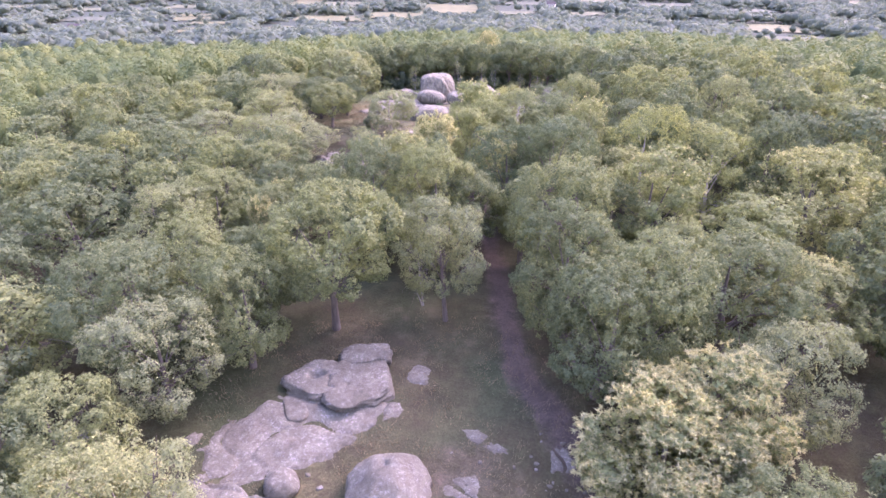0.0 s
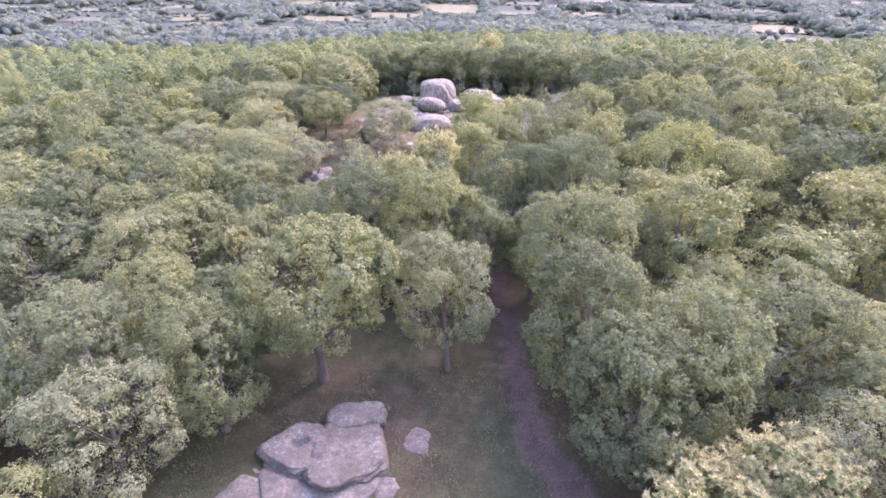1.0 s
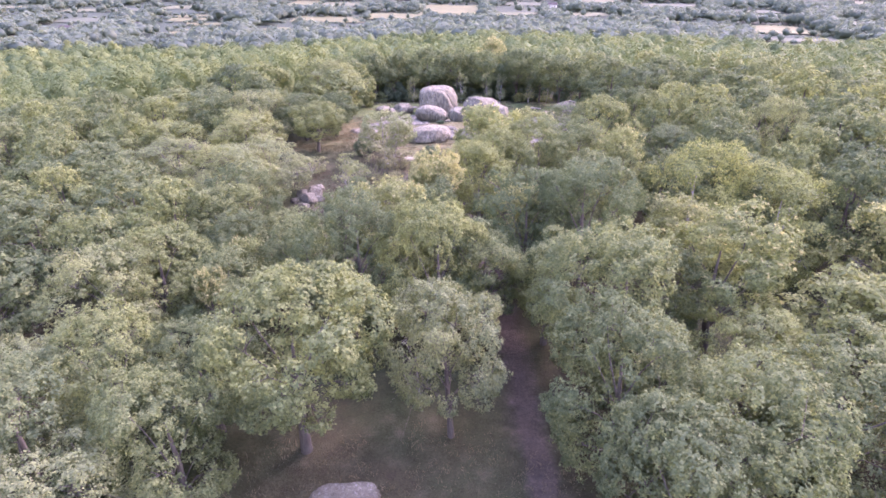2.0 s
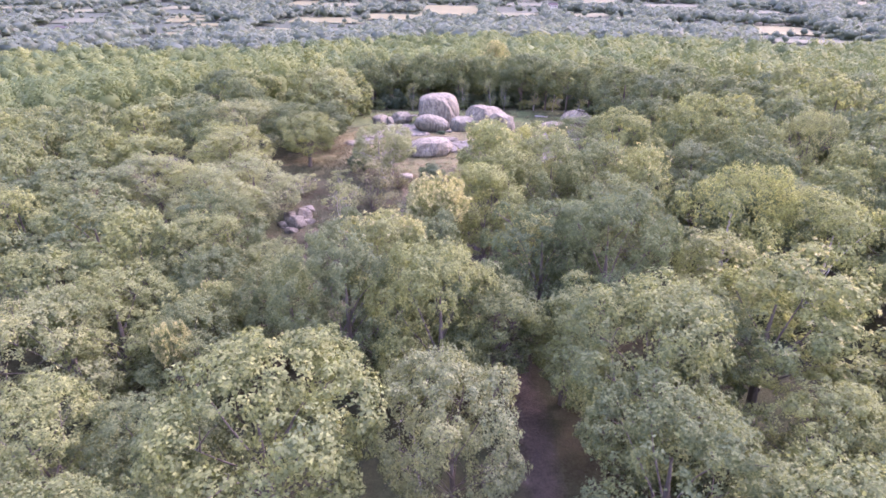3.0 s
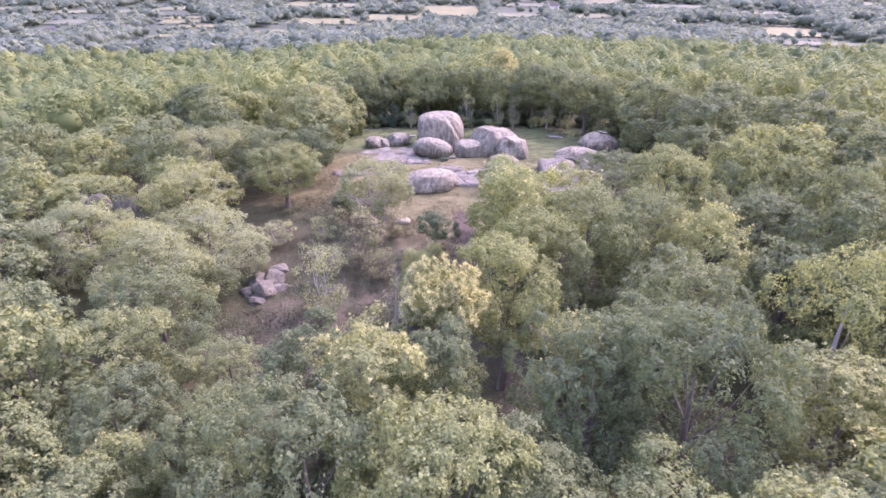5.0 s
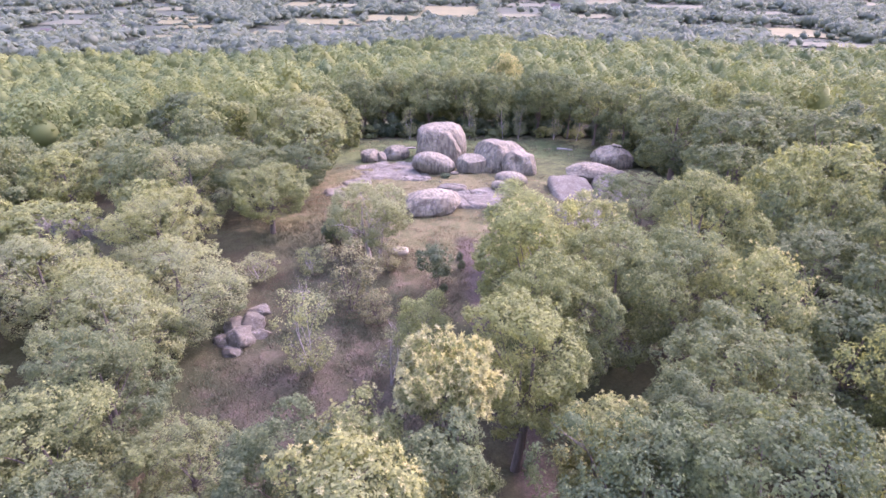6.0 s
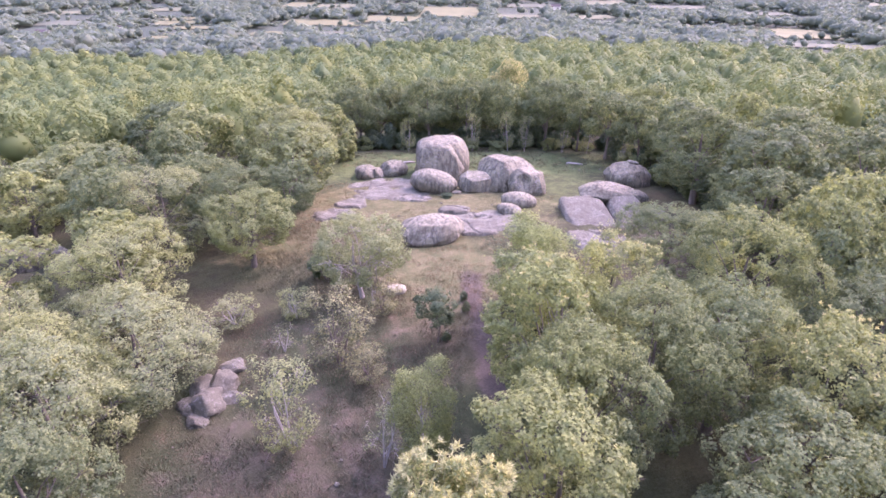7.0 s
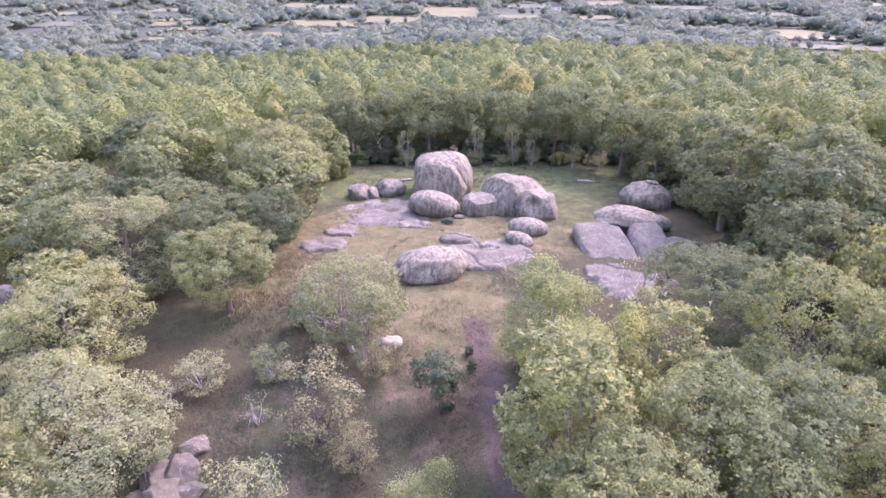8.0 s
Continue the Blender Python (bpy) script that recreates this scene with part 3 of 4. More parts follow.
# the heap of rocks in the dark glade
H = "heap of rounded rocks"
for x, y, up, half, turn, label in ((-14.9, 70.6, 0.30, (0.95, 1.05, 0.85), 20, "large dark granite rock in a heap"), (-14.6, 72.3, 0.38, (0.95, 0.85, 0.8), -35, "pale rounded granite rock in a heap"),
                                    (-15.7, 71.9, 0.2, (0.75, 0.95, 0.6), 10, "low granite rock in a heap"), (-14.5, 73.9, 0.15, (0.85, 0.65, 0.5), 40, "low granite rock in a heap"),
                                    (-13.8, 71.4, 0.05, (0.6, 0.75, 0.42), 75, "low granite rock in a heap"), (-15.1, 69.4, 0.0, (0.7, 0.55, 0.4), 0, "low granite rock in a heap"), (-16.1, 70.6, 0.05, (0.65, 0.75, 0.4), 30, "low granite rock in a heap")):
    rock(x, y, up, half, label, 61 + int(turn), rz=turn, group=H, plan=2.9, profile=2.6, rough=0.17, detail=4, material=SLAB, cuts=((0.6, -0.3, 0.6, 0.72, 0.85), (-0.6, -0.5, 0.5, 0.72, 0.85), (0.1, 0.4, 0.9, 0.76, 0.85)))
boulder(-41.6, 91.2, (2.0, 1.5, 1.3), "grey boulder half hidden among trees", seed=66, sink=0.2, detail=3)
boulder(-38.4, 90.4, (1.5, 1.3, 1.3), "grey boulder half hidden among trees", seed=67, sink=0.2, detail=3)
boulder(-35.2, 89.6, (1.4, 1.2, 1.2), "grey boulder half hidden among trees", seed=68, sink=0.2, detail=3)


# ---- trees ----
def tube(verts, faces, pts, radii, sides=7):
    """Adds a tapered round limb along pts."""
    base = len(verts)
    for k, (p, r) in enumerate(zip(pts, radii)):
        a, b = pts[max(k - 1, 0)], pts[min(k + 1, len(pts) - 1)]
        along = (b - a).normalized()
        u = along.cross(Vector((0.3, 1, 0.1))).normalized()
        w = along.cross(u)
        for s in range(sides):
            t = 2 * math.pi * s / sides
            verts.append(tuple(p + u * (r * math.cos(t)) + w * (r * math.sin(t))))
        if k:
            for s in range(sides):
                q = (s + 1) % sides
                faces.append((base + (k - 1) * sides + s, base + (k - 1) * sides + q, base + k * sides + q, base + k * sides + s))


def unit(v):
    return v / np.maximum(np.linalg.norm(v, axis=-1, keepdims=True), 1e-6)


def leaf_tris(rng, at, normal, size):
    """Pointed leaf sprays at the points, facing roughly along normal."""
    n = len(at)
    t = unit(np.cross(normal, rng.normal(size=(n, 3))))
    b = np.cross(normal, t)
    L = size * rng.uniform(0.7, 1.4, (n, 1))
    W = L * rng.uniform(0.35, 0.5, (n, 1))
    return np.stack([at - t * L * 0.45 - b * W, at - t * L * 0.45 + b * W, at + t * L * 0.55], 1).reshape(-1, 3)


def tri_mesh(name, verts, material):
    n = len(verts) // 3
    me = bpy.data.meshes.new(name)
    me.vertices.add(len(verts))
    me.vertices.foreach_set("co", verts.astype(np.float32).ravel())
    me.loops.add(3 * n)
    me.loops.foreach_set("vertex_index", np.arange(3 * n, dtype=np.int32))
    me.polygons.add(n)
    me.polygons.foreach_set("loop_start", np.arange(0, 3 * n, 3, dtype=np.int32))
    me.update(calc_edges=True)
    me.materials.append(material)
    return me


def lobes_of(rng, R, H, low, count):
    """Round lobes that make up a crown between low*H and H."""
    zc, hz = H * (1 + low) / 2, H * (1 - low) / 2
    out = [(np.array([0, 0, zc + hz * 0.3]), min(R * 0.64, hz * 0.64))]
    for k in range(count):
        az = k * 2.4 + rng.uniform(-0.4, 0.4)
        el = rng.uniform(-1.0, 0.9) if k % 3 else rng.uniform(-1.0, -0.5)
        rl = min(R * rng.uniform(0.19, 0.38), hz * 0.46)
        ring = math.sqrt(max(1 - el * el * (0.85 if el > 0 else 0.35), 0.05)) * (R - rl * 0.85) * rng.uniform(0.84, 1.12)
        if el < -0.5:
            ring *= 0.8
        out.append((np.array([ring * math.cos(az), ring * math.sin(az), zc + el * (hz - rl)]), rl))
    return out


def crown_points(rng, lobes, centre, clumps, leaves, spread):
    """Small domed bunches of leaves over the lobes: bunch places and directions, leaf places and directions."""
    cs = np.array([c for c, _ in lobes])
    rs = np.array([r for _, r in lobes])
    pick = rng.choice(len(lobes), size=clumps * 3, p=rs ** 2 / (rs ** 2).sum())
    out = unit(cs - centre + 1e-3)[pick]
    d = unit(rng.normal(size=(clumps * 3, 3)) + 0.7 * out + np.array([0, 0, 0.2]))
    p = cs[pick] + d * rs[pick][:, None] * rng.uniform(0.78, 1.18, (clumps * 3, 1))
    gap = np.linalg.norm(p[:, None, :] - cs[None], axis=2) / rs[None]
    keep = np.where(gap.min(axis=1) > 0.76)[0][:clumps]
    p, d = p[keep], d[keep]
    n = len(p)
    wide = spread * rng.uniform(0.7, 1.35, (n, 1, 1))
    q = rng.normal(size=(n, leaves, 3))
    along = (q * d[:, None, :]).sum(-1, keepdims=True)
    flat = q - d[:, None, :] * along
    q = flat + d[:, None, :] * (0.45 * along - 0.33 * (flat ** 2).sum(-1, keepdims=True))
    at = (p[:, None, :] + q * wide).reshape(-1, 3)
    nm = unit(np.repeat(d, leaves, 0) * 0.8 + flat.reshape(-1, 3) * 0.42 + rng.normal(size=(n * leaves, 3)) * 0.36 + np.array([0, 0, 0.3]))
    return p, d, at, nm


def trunk_mesh(rng, lobes, H, girth, bark, stems=1, twigs=2):
    verts, faces = [], []
    for s in range(stems):
        lean = Vector((rng.uniform(-0.3, 0.3), rng.uniform(-0.3, 0.3), 0)) * (1 + stems * 0.6)
        pts = [Vector((0, 0, -0.5)), Vector((0, 0, 0.1)) + lean * 0.1, Vector((0, 0, H * 0.2)) + lean * 0.5, Vector((0, 0, H * 0.42)) + lean, Vector((0, 0, H * 0.72)) + lean * 0.9]
        tube(verts, faces, pts, [girth * 1.35, girth * 1.1, girth * 0.8, girth * 0.55, girth * 0.16], 8)
    for c, r in lobes[1:14]:
        start = Vector((0, 0, min(max(c[2] * 0.55, H * 0.12), H * 0.5)))
        end = Vector(c)
        mid = start.lerp(end, 0.5) + Vector((rng.uniform(-0.3, 0.3), rng.uniform(-0.3, 0.3), 0.3))
        tube(verts, faces, [start, mid, end], [girth * 0.22, girth * 0.12, girth * 0.04], 5)
        for k in range(twigs):
            fork = mid.lerp(end, 0.6 + 0.1 * (k % 4))
            tip = end + Vector(rng.normal(size=3) * r * (0.55 if k < 2 else 0.72))
            bend = fork.lerp(tip, 0.5) + Vector(rng.normal(size=3) * r * 0.08)
            tube(verts, faces, [fork, bend, tip], [girth * 0.12, girth * 0.07, girth * 0.03], 4)
    return mesh_of("trunk", verts, faces, bark, True)


LABELS = {
    "oak": ("oak_tree", "broad oak tree with a dense lumpy green crown"),
    "dusky": ("oak_tree", "oak tree with a dark blue-green crown"),
    "dusky_far": ("oak_tree", "oak with a dark crown beside the clearing"),
    "slim": ("oak_tree", "slender oak tree with a dense green crown"),
    "slim_chestnut": ("chestnut_tree", "slender sweet chestnut, yellow-green, sprinkled with catkins"),
    "tall_oak": ("oak_tree", "open-crowned oak on a clear bare trunk"),
    "wall_oak": ("oak_tree", "tall oak on a bare trunk edging the clearing"),
    "tall_pale": ("oak_tree", "thin pale grey-green tree on a whitish trunk"),
    "grey_oak": ("oak_tree", "thin grey-green oak at the edge of the glade"),
    "oak_mid": ("oak_tree", "oak tree with a dense rounded green crown"),
    "oak_far": ("oak_tree", "oak tree with a rounded green crown in the wood"),
    "pale": ("oak_tree", "thin-leaved tree with a pale grey-green crown"),
    "chestnut": ("chestnut_tree", "sweet chestnut tree, yellow-green, sprinkled with catkins"),
    "flower": ("chestnut_tree", "sweet chestnut tree covered in cream catkins"),
    "flower_top": ("chestnut_tree", "young sweet chestnut with a round head of cream catkins"),
    "birch": ("birch_tree", "slender birch with drooping yellow-green foliage"),
    "feathery": ("birch_tree", "broad feathery birch with bright yellow-green leaves"),
    "sapling": ("young_tree", "spindly young tree with sparse pale leaves"),
    "bush": ("bush", "small rounded dark green bush"),
    "snag": ("dead_tree", "dead young tree with bare whitish branches"),
    "holly": ("young_tree", "small dark green tree on a thin stem"),
    "shrub": ("shrub", "leafy green shrub at the edge of the wood"),
    "thicket": ("shrub", "dark leafy undergrowth shrub beneath the trees"),
    "brown": ("young_tree", "half-dead young tree with brownish sparse foliage"),
}
# kind: crown radius, height, lowest leaf, lobes, clumps, leaves a clump, leaf size, spread, leaves, bark, girth, catkin share
KINDS = {
    "oak": (4.0, 10.0, 0.2, 31, 792, 41, 0.111, 0.16, OAK, BARK, 0.28, 0.0),
    "oak_mid": (4.0, 10.0, 0.18, 28, 572, 23, 0.195, 0.19, OAK, BARK, 0.28, 0.0),
    "dusky": (3.8, 12.0, 0.25, 27, 726, 37, 0.107, 0.16, DUSKY, BARK, 0.26, 0.0),
    "dusky_far": (4.0, 10.0, 0.18, 28, 572, 22, 0.20, 0.19, DUSKY, BARK, 0.28, 0.0),
    "slim": (2.9, 11.5, 0.3, 27, 627, 37, 0.111, 0.16, OAK, BARK, 0.24, 0.0),
    "slim_chestnut": (2.9, 11.5, 0.3, 25, 594, 31, 0.123, 0.15, CHESTNUT, BARK, 0.24, 0.42),
    "tall_oak": (4.0, 10.0, 0.32, 27, 825, 40, 0.121, 0.16, OAK, BARK, 0.26, 0.0),
    "wall_oak": (4.0, 10.0, 0.34, 25, 494, 18, 0.24, 0.20, DUSKY, BARK, 0.20, 0.0),
    "tall_pale": (4.0, 10.0, 0.30, 27, 825, 36, 0.114, 0.17, PALE, WHITE_BARK, 0.22, 0.0),
    "oak_far": (4.0, 10.0, 0.15, 25, 420, 16, 0.28, 0.24, OAK, BARK, 0.28, 0.0),
    "pale": (4.0, 10.0, 0.10, 27, 792, 35, 0.110, 0.18, PALE, BARK, 0.25, 0.0),
    "chestnut": (4.0, 10.0, 0.2, 27, 759, 31, 0.132, 0.16, CHESTNUT, BARK, 0.28, 0.42),
    "flower": (4.0, 10.0, 0.05, 26, 780, 18, 0.19, 0.17, CHESTNUT, BARK, 0.28, 1.0),
    "flower_top": (2.3, 11.0, 0.66, 18, 390, 22, 0.13, 0.14, CHESTNUT, BARK, 0.24, 1.0),
    "birch": (2.4, 10.0, 0.05, 28, 572, 42, 0.105, 0.33, BIRCH, WHITE_BARK, 0.15, 0.0),
    "feathery": (4.0, 10.0, 0.05, 25, 825, 27, 0.115, 0.20, BIRCH, WHITE_BARK, 0.2, 0.0),
    "sapling": (1.8, 6.5, 0.10, 24, 190, 17, 0.105, 0.19, PALE, WHITE_BARK, 0.055, 0.0),
    "brown": (1.8, 6.5, 0.10, 24, 210, 18, 0.105, 0.19, BRUSH, BARK, 0.06, 0.0),
    "snag": (1.6, 6.0, 0.15, 16, 14, 14, 0.12, 0.25, PALE, WHITE_BARK, 0.055, 0.0),
    "holly": (1.3, 4.2, 0.34, 13, 140, 20, 0.13, 0.14, DARK, BARK, 0.05, 0.0),
    "bush": (1.0, 2.0, 0.02, 10, 120, 15, 0.15, 0.12, DARK, BARK, 0.06, 0.0),
    "shrub": (2.2, 3.6, 0.0, 12, 180, 15, 0.27, 0.19, OAK, BARK, 0.08, 0.0),
    "grey_oak": (4.0, 10.0, 0.26, 31, 760, 37, 0.114, 0.17, PALE, BARK, 0.22, 0.0),
    "thicket": (2.2, 3.6, 0.0, 14, 240, 16, 0.24, 0.2, DARK, BARK, 0.08, 0.0),
}
VARIANTS = {"thicket": 3, "grey_oak": 1, "dusky_far": 3, "dusky": 3, "slim": 4, "slim_chestnut": 2, "flower_top": 2, "feathery": 1, "wall_oak": 3, "tall_oak": 3, "tall_pale": 2, "oak": 5, "oak_mid": 5, "oak_far": 5, "pale": 4, "chestnut": 3, "flower": 2, "birch": 2, "sapling": 3, "brown": 2, "bush": 3, "shrub": 4, "snag": 3, "holly": 2}
models, planted, placed = {}, {}, []


def make_tree(kind, number):
    R, H, low, lobe_count, clumps, leaves, size, spread, leafage, bark, girth, catkins = KINDS[kind]
    rng = np.random.default_rng(1000 + 37 * number + sum(map(ord, kind)))
    lobes = lobes_of(rng, R, H, low, lobe_count)
    centre = np.array([0, 0, H * (low + 0.4)])
    p, d, at, nm = crown_points(rng, lobes, centre, clumps, leaves, spread)
    name, label = LABELS[kind]
    root = tagged(new(name), label, "bush" if kind in ("bush", "shrub", "thicket") else "tree", "trees of the wood")
    part("trunk", trunk_mesh(rng, lobes, H, girth, bark, 3 if kind in ("sapling", "bush", "brown", "snag") else 1, 9 if kind in ("pale", "grey_oak", "tall_pale", "sapling", "brown", "snag") else 2), root)
    part("crown", tri_mesh("crown", leaf_tris(rng, at, nm, size), leafage), root)
    if catkins:
        up = np.where(d[:, 2] > (-0.55 if catkins > 0.5 else 0.0))[0]
        up = up[rng.random(len(up)) < catkins]
        bursts, each = (3, 18) if catkins > 0.5 else (1, 13)
        hub = np.repeat(p[up] + d[up] * 0.12, bursts, 0)
        hub = hub + rng.normal(size=hub.shape) * spread * 1.1
        ray = unit(rng.normal(size=(len(hub) * each, 3)) * 0.8 + np.repeat(np.repeat(d[up], bursts, 0), each, 0) * 0.8)
        q = np.repeat(hub, each, 0)
        side = unit(np.cross(ray, rng.normal(size=ray.shape))) * 0.04
        blades = np.stack([q - side, q + side, q + ray * rng.uniform(0.2, 0.34, (len(q), 1)) * (1.0 if catkins > 0.5 else 0.6)], 1).reshape(-1, 3)
        part("catkin_bloom", tri_mesh("catkin_bloom", blades, BLOSSOM), root, "cream flower tassels")["kind"] = "stuff"
    return root


def plant(kind, x, y, top, r, lean=3.0):
    """One tree whose crown tops out at height top, with crown radius r."""
    if kind == "oak" and (y > 78 or abs(x) > 21):
        kind = "oak_mid" if y < 100 else "oak_far"
    if kind in ("oak", "chestnut") and top - z_at(x, y) > 3.05 * r:
        kind = "slim" if kind == "oak" else "slim_chestnut"
    count = planted.get(kind, 0)
    planted[kind] = count + 1
    number = count % VARIANTS[kind]
    z = z_at(x, y) - 0.05
    R, H = KINDS[kind][:2]
    want = Vector((r / R, r / R, (top - z) / H))
    rng = random.Random(int(x * 131 + y * 17))
    turn = Euler((radians(rng.uniform(-lean, lean)), radians(rng.uniform(-lean, lean)), rng.uniform(0, 6.28)))
    spot = Matrix.LocRotScale((x, y, z), turn, None)
    if (kind, number) not in models:
        ob = make_tree(kind, number)
        ob.matrix_basis = spot @ Matrix.Diagonal((*want, 1))
        models[kind, number] = (ob, want)
    else:
        ob, had = models[kind, number]
        ob = copy_thing(ob, spot @ Matrix.Diagonal((want.x / had.x, want.y / had.y, want.z / had.z, 1)))
    placed.append((x, y, r))
    return ob


# round the first glade
plant("tall_oak", -8.2, 37.0, 12.0, 5.0)
plant("grey_oak", 0.2, 38.0, 10.4, 3.5)
plant("oak", 10.2, 41.0, 12.5, 4.9)
plant("oak", 9.9, 29.6, 9.8, 4.2)
plant("oak", 13.4, 31.2, 10.6, 4.4)
plant("oak", 8.9, 34.8, 11.0, 4.3)
plant("oak", 17.4, 38.6, 8.4, 3.8)
plant("dusky", 14.4, 45.4, 9.4, 3.2)
plant("flower", 11.4, 21.8, 6.8, 4.2)
plant("flower", 14.9, 24.0, 7.6, 3.8)
plant("pale", 19.6, 26.0, 8.1, 3.6)
plant("chestnut", 26.0, 34.0, 7.2, 4.2)
plant("oak", 24.4, 41.8, 9.0, 4.6)
plant("chestnut", 32.3, 47.0, 11.2, 5.2)
plant("chestnut", 18.0, 45.0, 12.4, 3.9)
plant("chestnut", 17.3, 51.2, 10.6, 3.2)
plant("feathery", 26.8, 54.6, 11.6, 4.6)
plant("feathery", 20.5, 56.6, 13.4, 4.2)
plant("oak", -20.6, 32.4, 9.7, 4.7)
plant("oak", -13.4, 32.6, 9.2, 3.6)
plant("pale", -17.2, 28.2, 8.1, 4.0)
plant("pale", -22.6, 46.0, 8.8, 4.3)
plant("pale", -24.2, 37.8, 6.8, 3.2)
plant("oak", -32.8, 46.6, 8.4, 4.8)
plant("flower_top", -15.2, 44.2, 7.9, 0.9)
plant("chestnut", -14.8, 49.4, 8.0, 1.7)
plant("flower", -17.0, 19.5, 4.2, 3.0)
plant("oak", -20.8, 48.2, 8.8, 4.0)
plant("oak", -15.0, 46.6, 8.0, 3.4)
# the belt of wood between the two glades
plant("oak", -6.5, 47.6, 12.1, 4.0)
plant("oak", -0.9, 45.6, 12.2, 3.9)
plant("chestnut", -4.2, 51.4, 12.2, 3.1)
plant("oak", -7.4, 54.4, 10.4, 2.7)
plant("chestnut", -4.9, 55.4, 10.0, 2.3)
plant("oak", -1.6, 53.4, 11.0, 2.5)
plant("oak", -10.6, 50.6, 8.8, 3.1)
plant("oak", -12.9, 57.4, 6.6, 2.9)
plant("chestnut", 5.8, 56.2, 9.8, 2.2)
plant("oak", 9.0, 55.4, 10.8, 2.6)
plant("dusky", 10.4, 50.8, 13.4, 4.0)
plant("dusky", 6.0, 52.4, 12.5, 3.5)
plant("oak", 2.7, 47.4, 9.8, 3.0)
plant("oak", 7.0, 46.6, 9.8, 2.9)
plant("flower_top", -0.7, 57.4, 11.8, 1.95)
plant("oak", 2.8, 60.0, 12.2, 3.3)
plant("oak", -18.2, 56.6, 9.0, 4.0)
plant("oak", -22.0, 55.0, 10.1, 3.6)
plant("oak", -27.0, 59.2, 9.6, 4.2)
plant("oak", -18.0, 60.6, 9.5, 3.6)
plant("pale", -20.2, 66.2, 9.6, 4.0)
plant("pale", -23.4, 70.2, 8.3, 3.7)
plant("pale", -29.2, 73.2, 8.4, 4.3)
plant("pale", -22.9, 75.4, 7.0, 3.0)
plant("pale", -18.9, 72.0, 8.6, 4.5)
plant("oak", -37.4, 72.6, 7.8, 4.8)
plant("oak", -48.2, 67.6, 6.4, 4.8)
plant("oak", 5.2, 64.2, 11.9, 3.5)
plant("oak", 9.4, 67.8, 11.8, 4.0)
plant("oak", 13.6, 68.6, 11.4, 4.0)
plant("chestnut", 16.2, 64.8, 11.5, 3.6)
plant("oak", 21.1, 63.2, 9.8, 3.7)
plant("dusky", 23.4, 70.4, 10.6, 4.2)
plant("chestnut", 3.9, 68.2, 13.4, 3.3)
plant("birch", 5.4, 72.8, 12.1, 2.7)
plant("birch", 5.1, 79.7, 10.9, 3.0)
plant("chestnut", 9.2, 74.2, 11.5, 2.7)
plant("dusky", 15.2, 82.0, 10.2, 3.9)
plant("oak", 17.0, 75.0, 12.3, 4.2)
# the dark glade and its thin young trees
plant("birch", -2.2, 66.8, 8.4, 1.7)
plant("sapling", -9.4, 67.6, 8.4, 1.9)
plant("brown", -7.8, 74.2, 8.1, 2.2)
plant("snag", -4.2, 66.2, 6.6, 1.4)
plant("snag", -6.2, 81.0, 8.6, 1.3)
plant("snag", 13.0, 87.4, 6.8, 1.6)
plant("snag", -1.6, 40.0, 6.6, 1.7)
plant("holly", -1.5, 76.4, 6.4, 1.4)
plant("sapling", -15.8, 78.6, 4.6, 1.7)
plant("snag", -17.4, 77.0, 4.6, 1.3)
plant("snag", -11.6, 75.6, 4.4, 1.1)
plant("brown", -5.6, 72.6, 4.8, 1.3)
plant("sapling", -11.6, 79.4, 5.0, 1.2)
plant("snag", -3.0, 70.0, 4.8, 1.1)
plant("brown", -5.4, 79.6, 5.4, 1.3)
plant("bush", -10.4, 84.6, 5.2, 1.2)
plant("bush", -0.9, 76.8, 2.8, 0.38)
plant("bush", 0.6, 80.3, 3.0, 0.38)
plant("bush", 0.5, 81.6, 3.1, 0.36)
plant("bush", -0.6, 104.2, 2.2, 0.8)
plant("tall_pale", -7.2, 82.2, 9.1, 3.4)
plant("tall_oak", -16.8, 86.8, 9.0, 3.8)
plant("pale", -23.6, 79.8, 9.5, 4.4)
plant("pale", -25.6, 90.0, 10.1, 4.4)
plant("tall_oak", -19.6, 93.0, 8.8, 3.9)
plant("oak", -24.8, 98.4, 8.4, 4.2)
plant("grey_oak", -17.2, 106.8, 10.9, 4.5)
plant("tall_oak", -15.8, 95.0, 8.4, 3.2)
# slim pale stems against the dark wood behind the clearing
for x, y, top, r in ((-6.0, 127.2, 5.6, 1.3), (3.4, 127.8, 6.4, 1.4), (8.6, 127.0, 6.8, 1.2), (11.0, 126.6, 6.2, 1.2), (16.4, 126.0, 6.6, 1.3), (19.6, 124.6, 6.0, 1.2), (23.0, 117.6, 6.4, 1.3)):
    plant("sapling", x, y, top, r)
# the wood round the great clearing
for x, y, top, r in ((-21.4, 110.6, 11.0, 4.6), (-16.6, 118.0, 9.3, 4.2), (-31.2, 113.0, 10.0, 5.2), (-39.4, 124.6, 8.0, 5.4)):
    plant("oak", x, y, top, r)
for x, y, top, r in ((-52.4, 94.0, 5.4, 5.2), (-45.2, 110.4, 6.4, 5.0), (-45.0, 102.6, 6.3, 5.0), (-36.5, 104.0, 8.0, 4.6), (-33.0, 96.0, 7.8, 3.8)):
    plant("oak", x, y, top, r)
for x, y, top, r in ((25.6, 101.6, 12.2, 5.0), (27.6, 92.0, 12.9, 5.2), (24.8, 86.4, 11.0, 3.8), (32.0, 98.6, 13.1, 5.2), (35.6, 92.0, 12.6, 5.2)):
    plant("dusky_far", x, y, top, r)
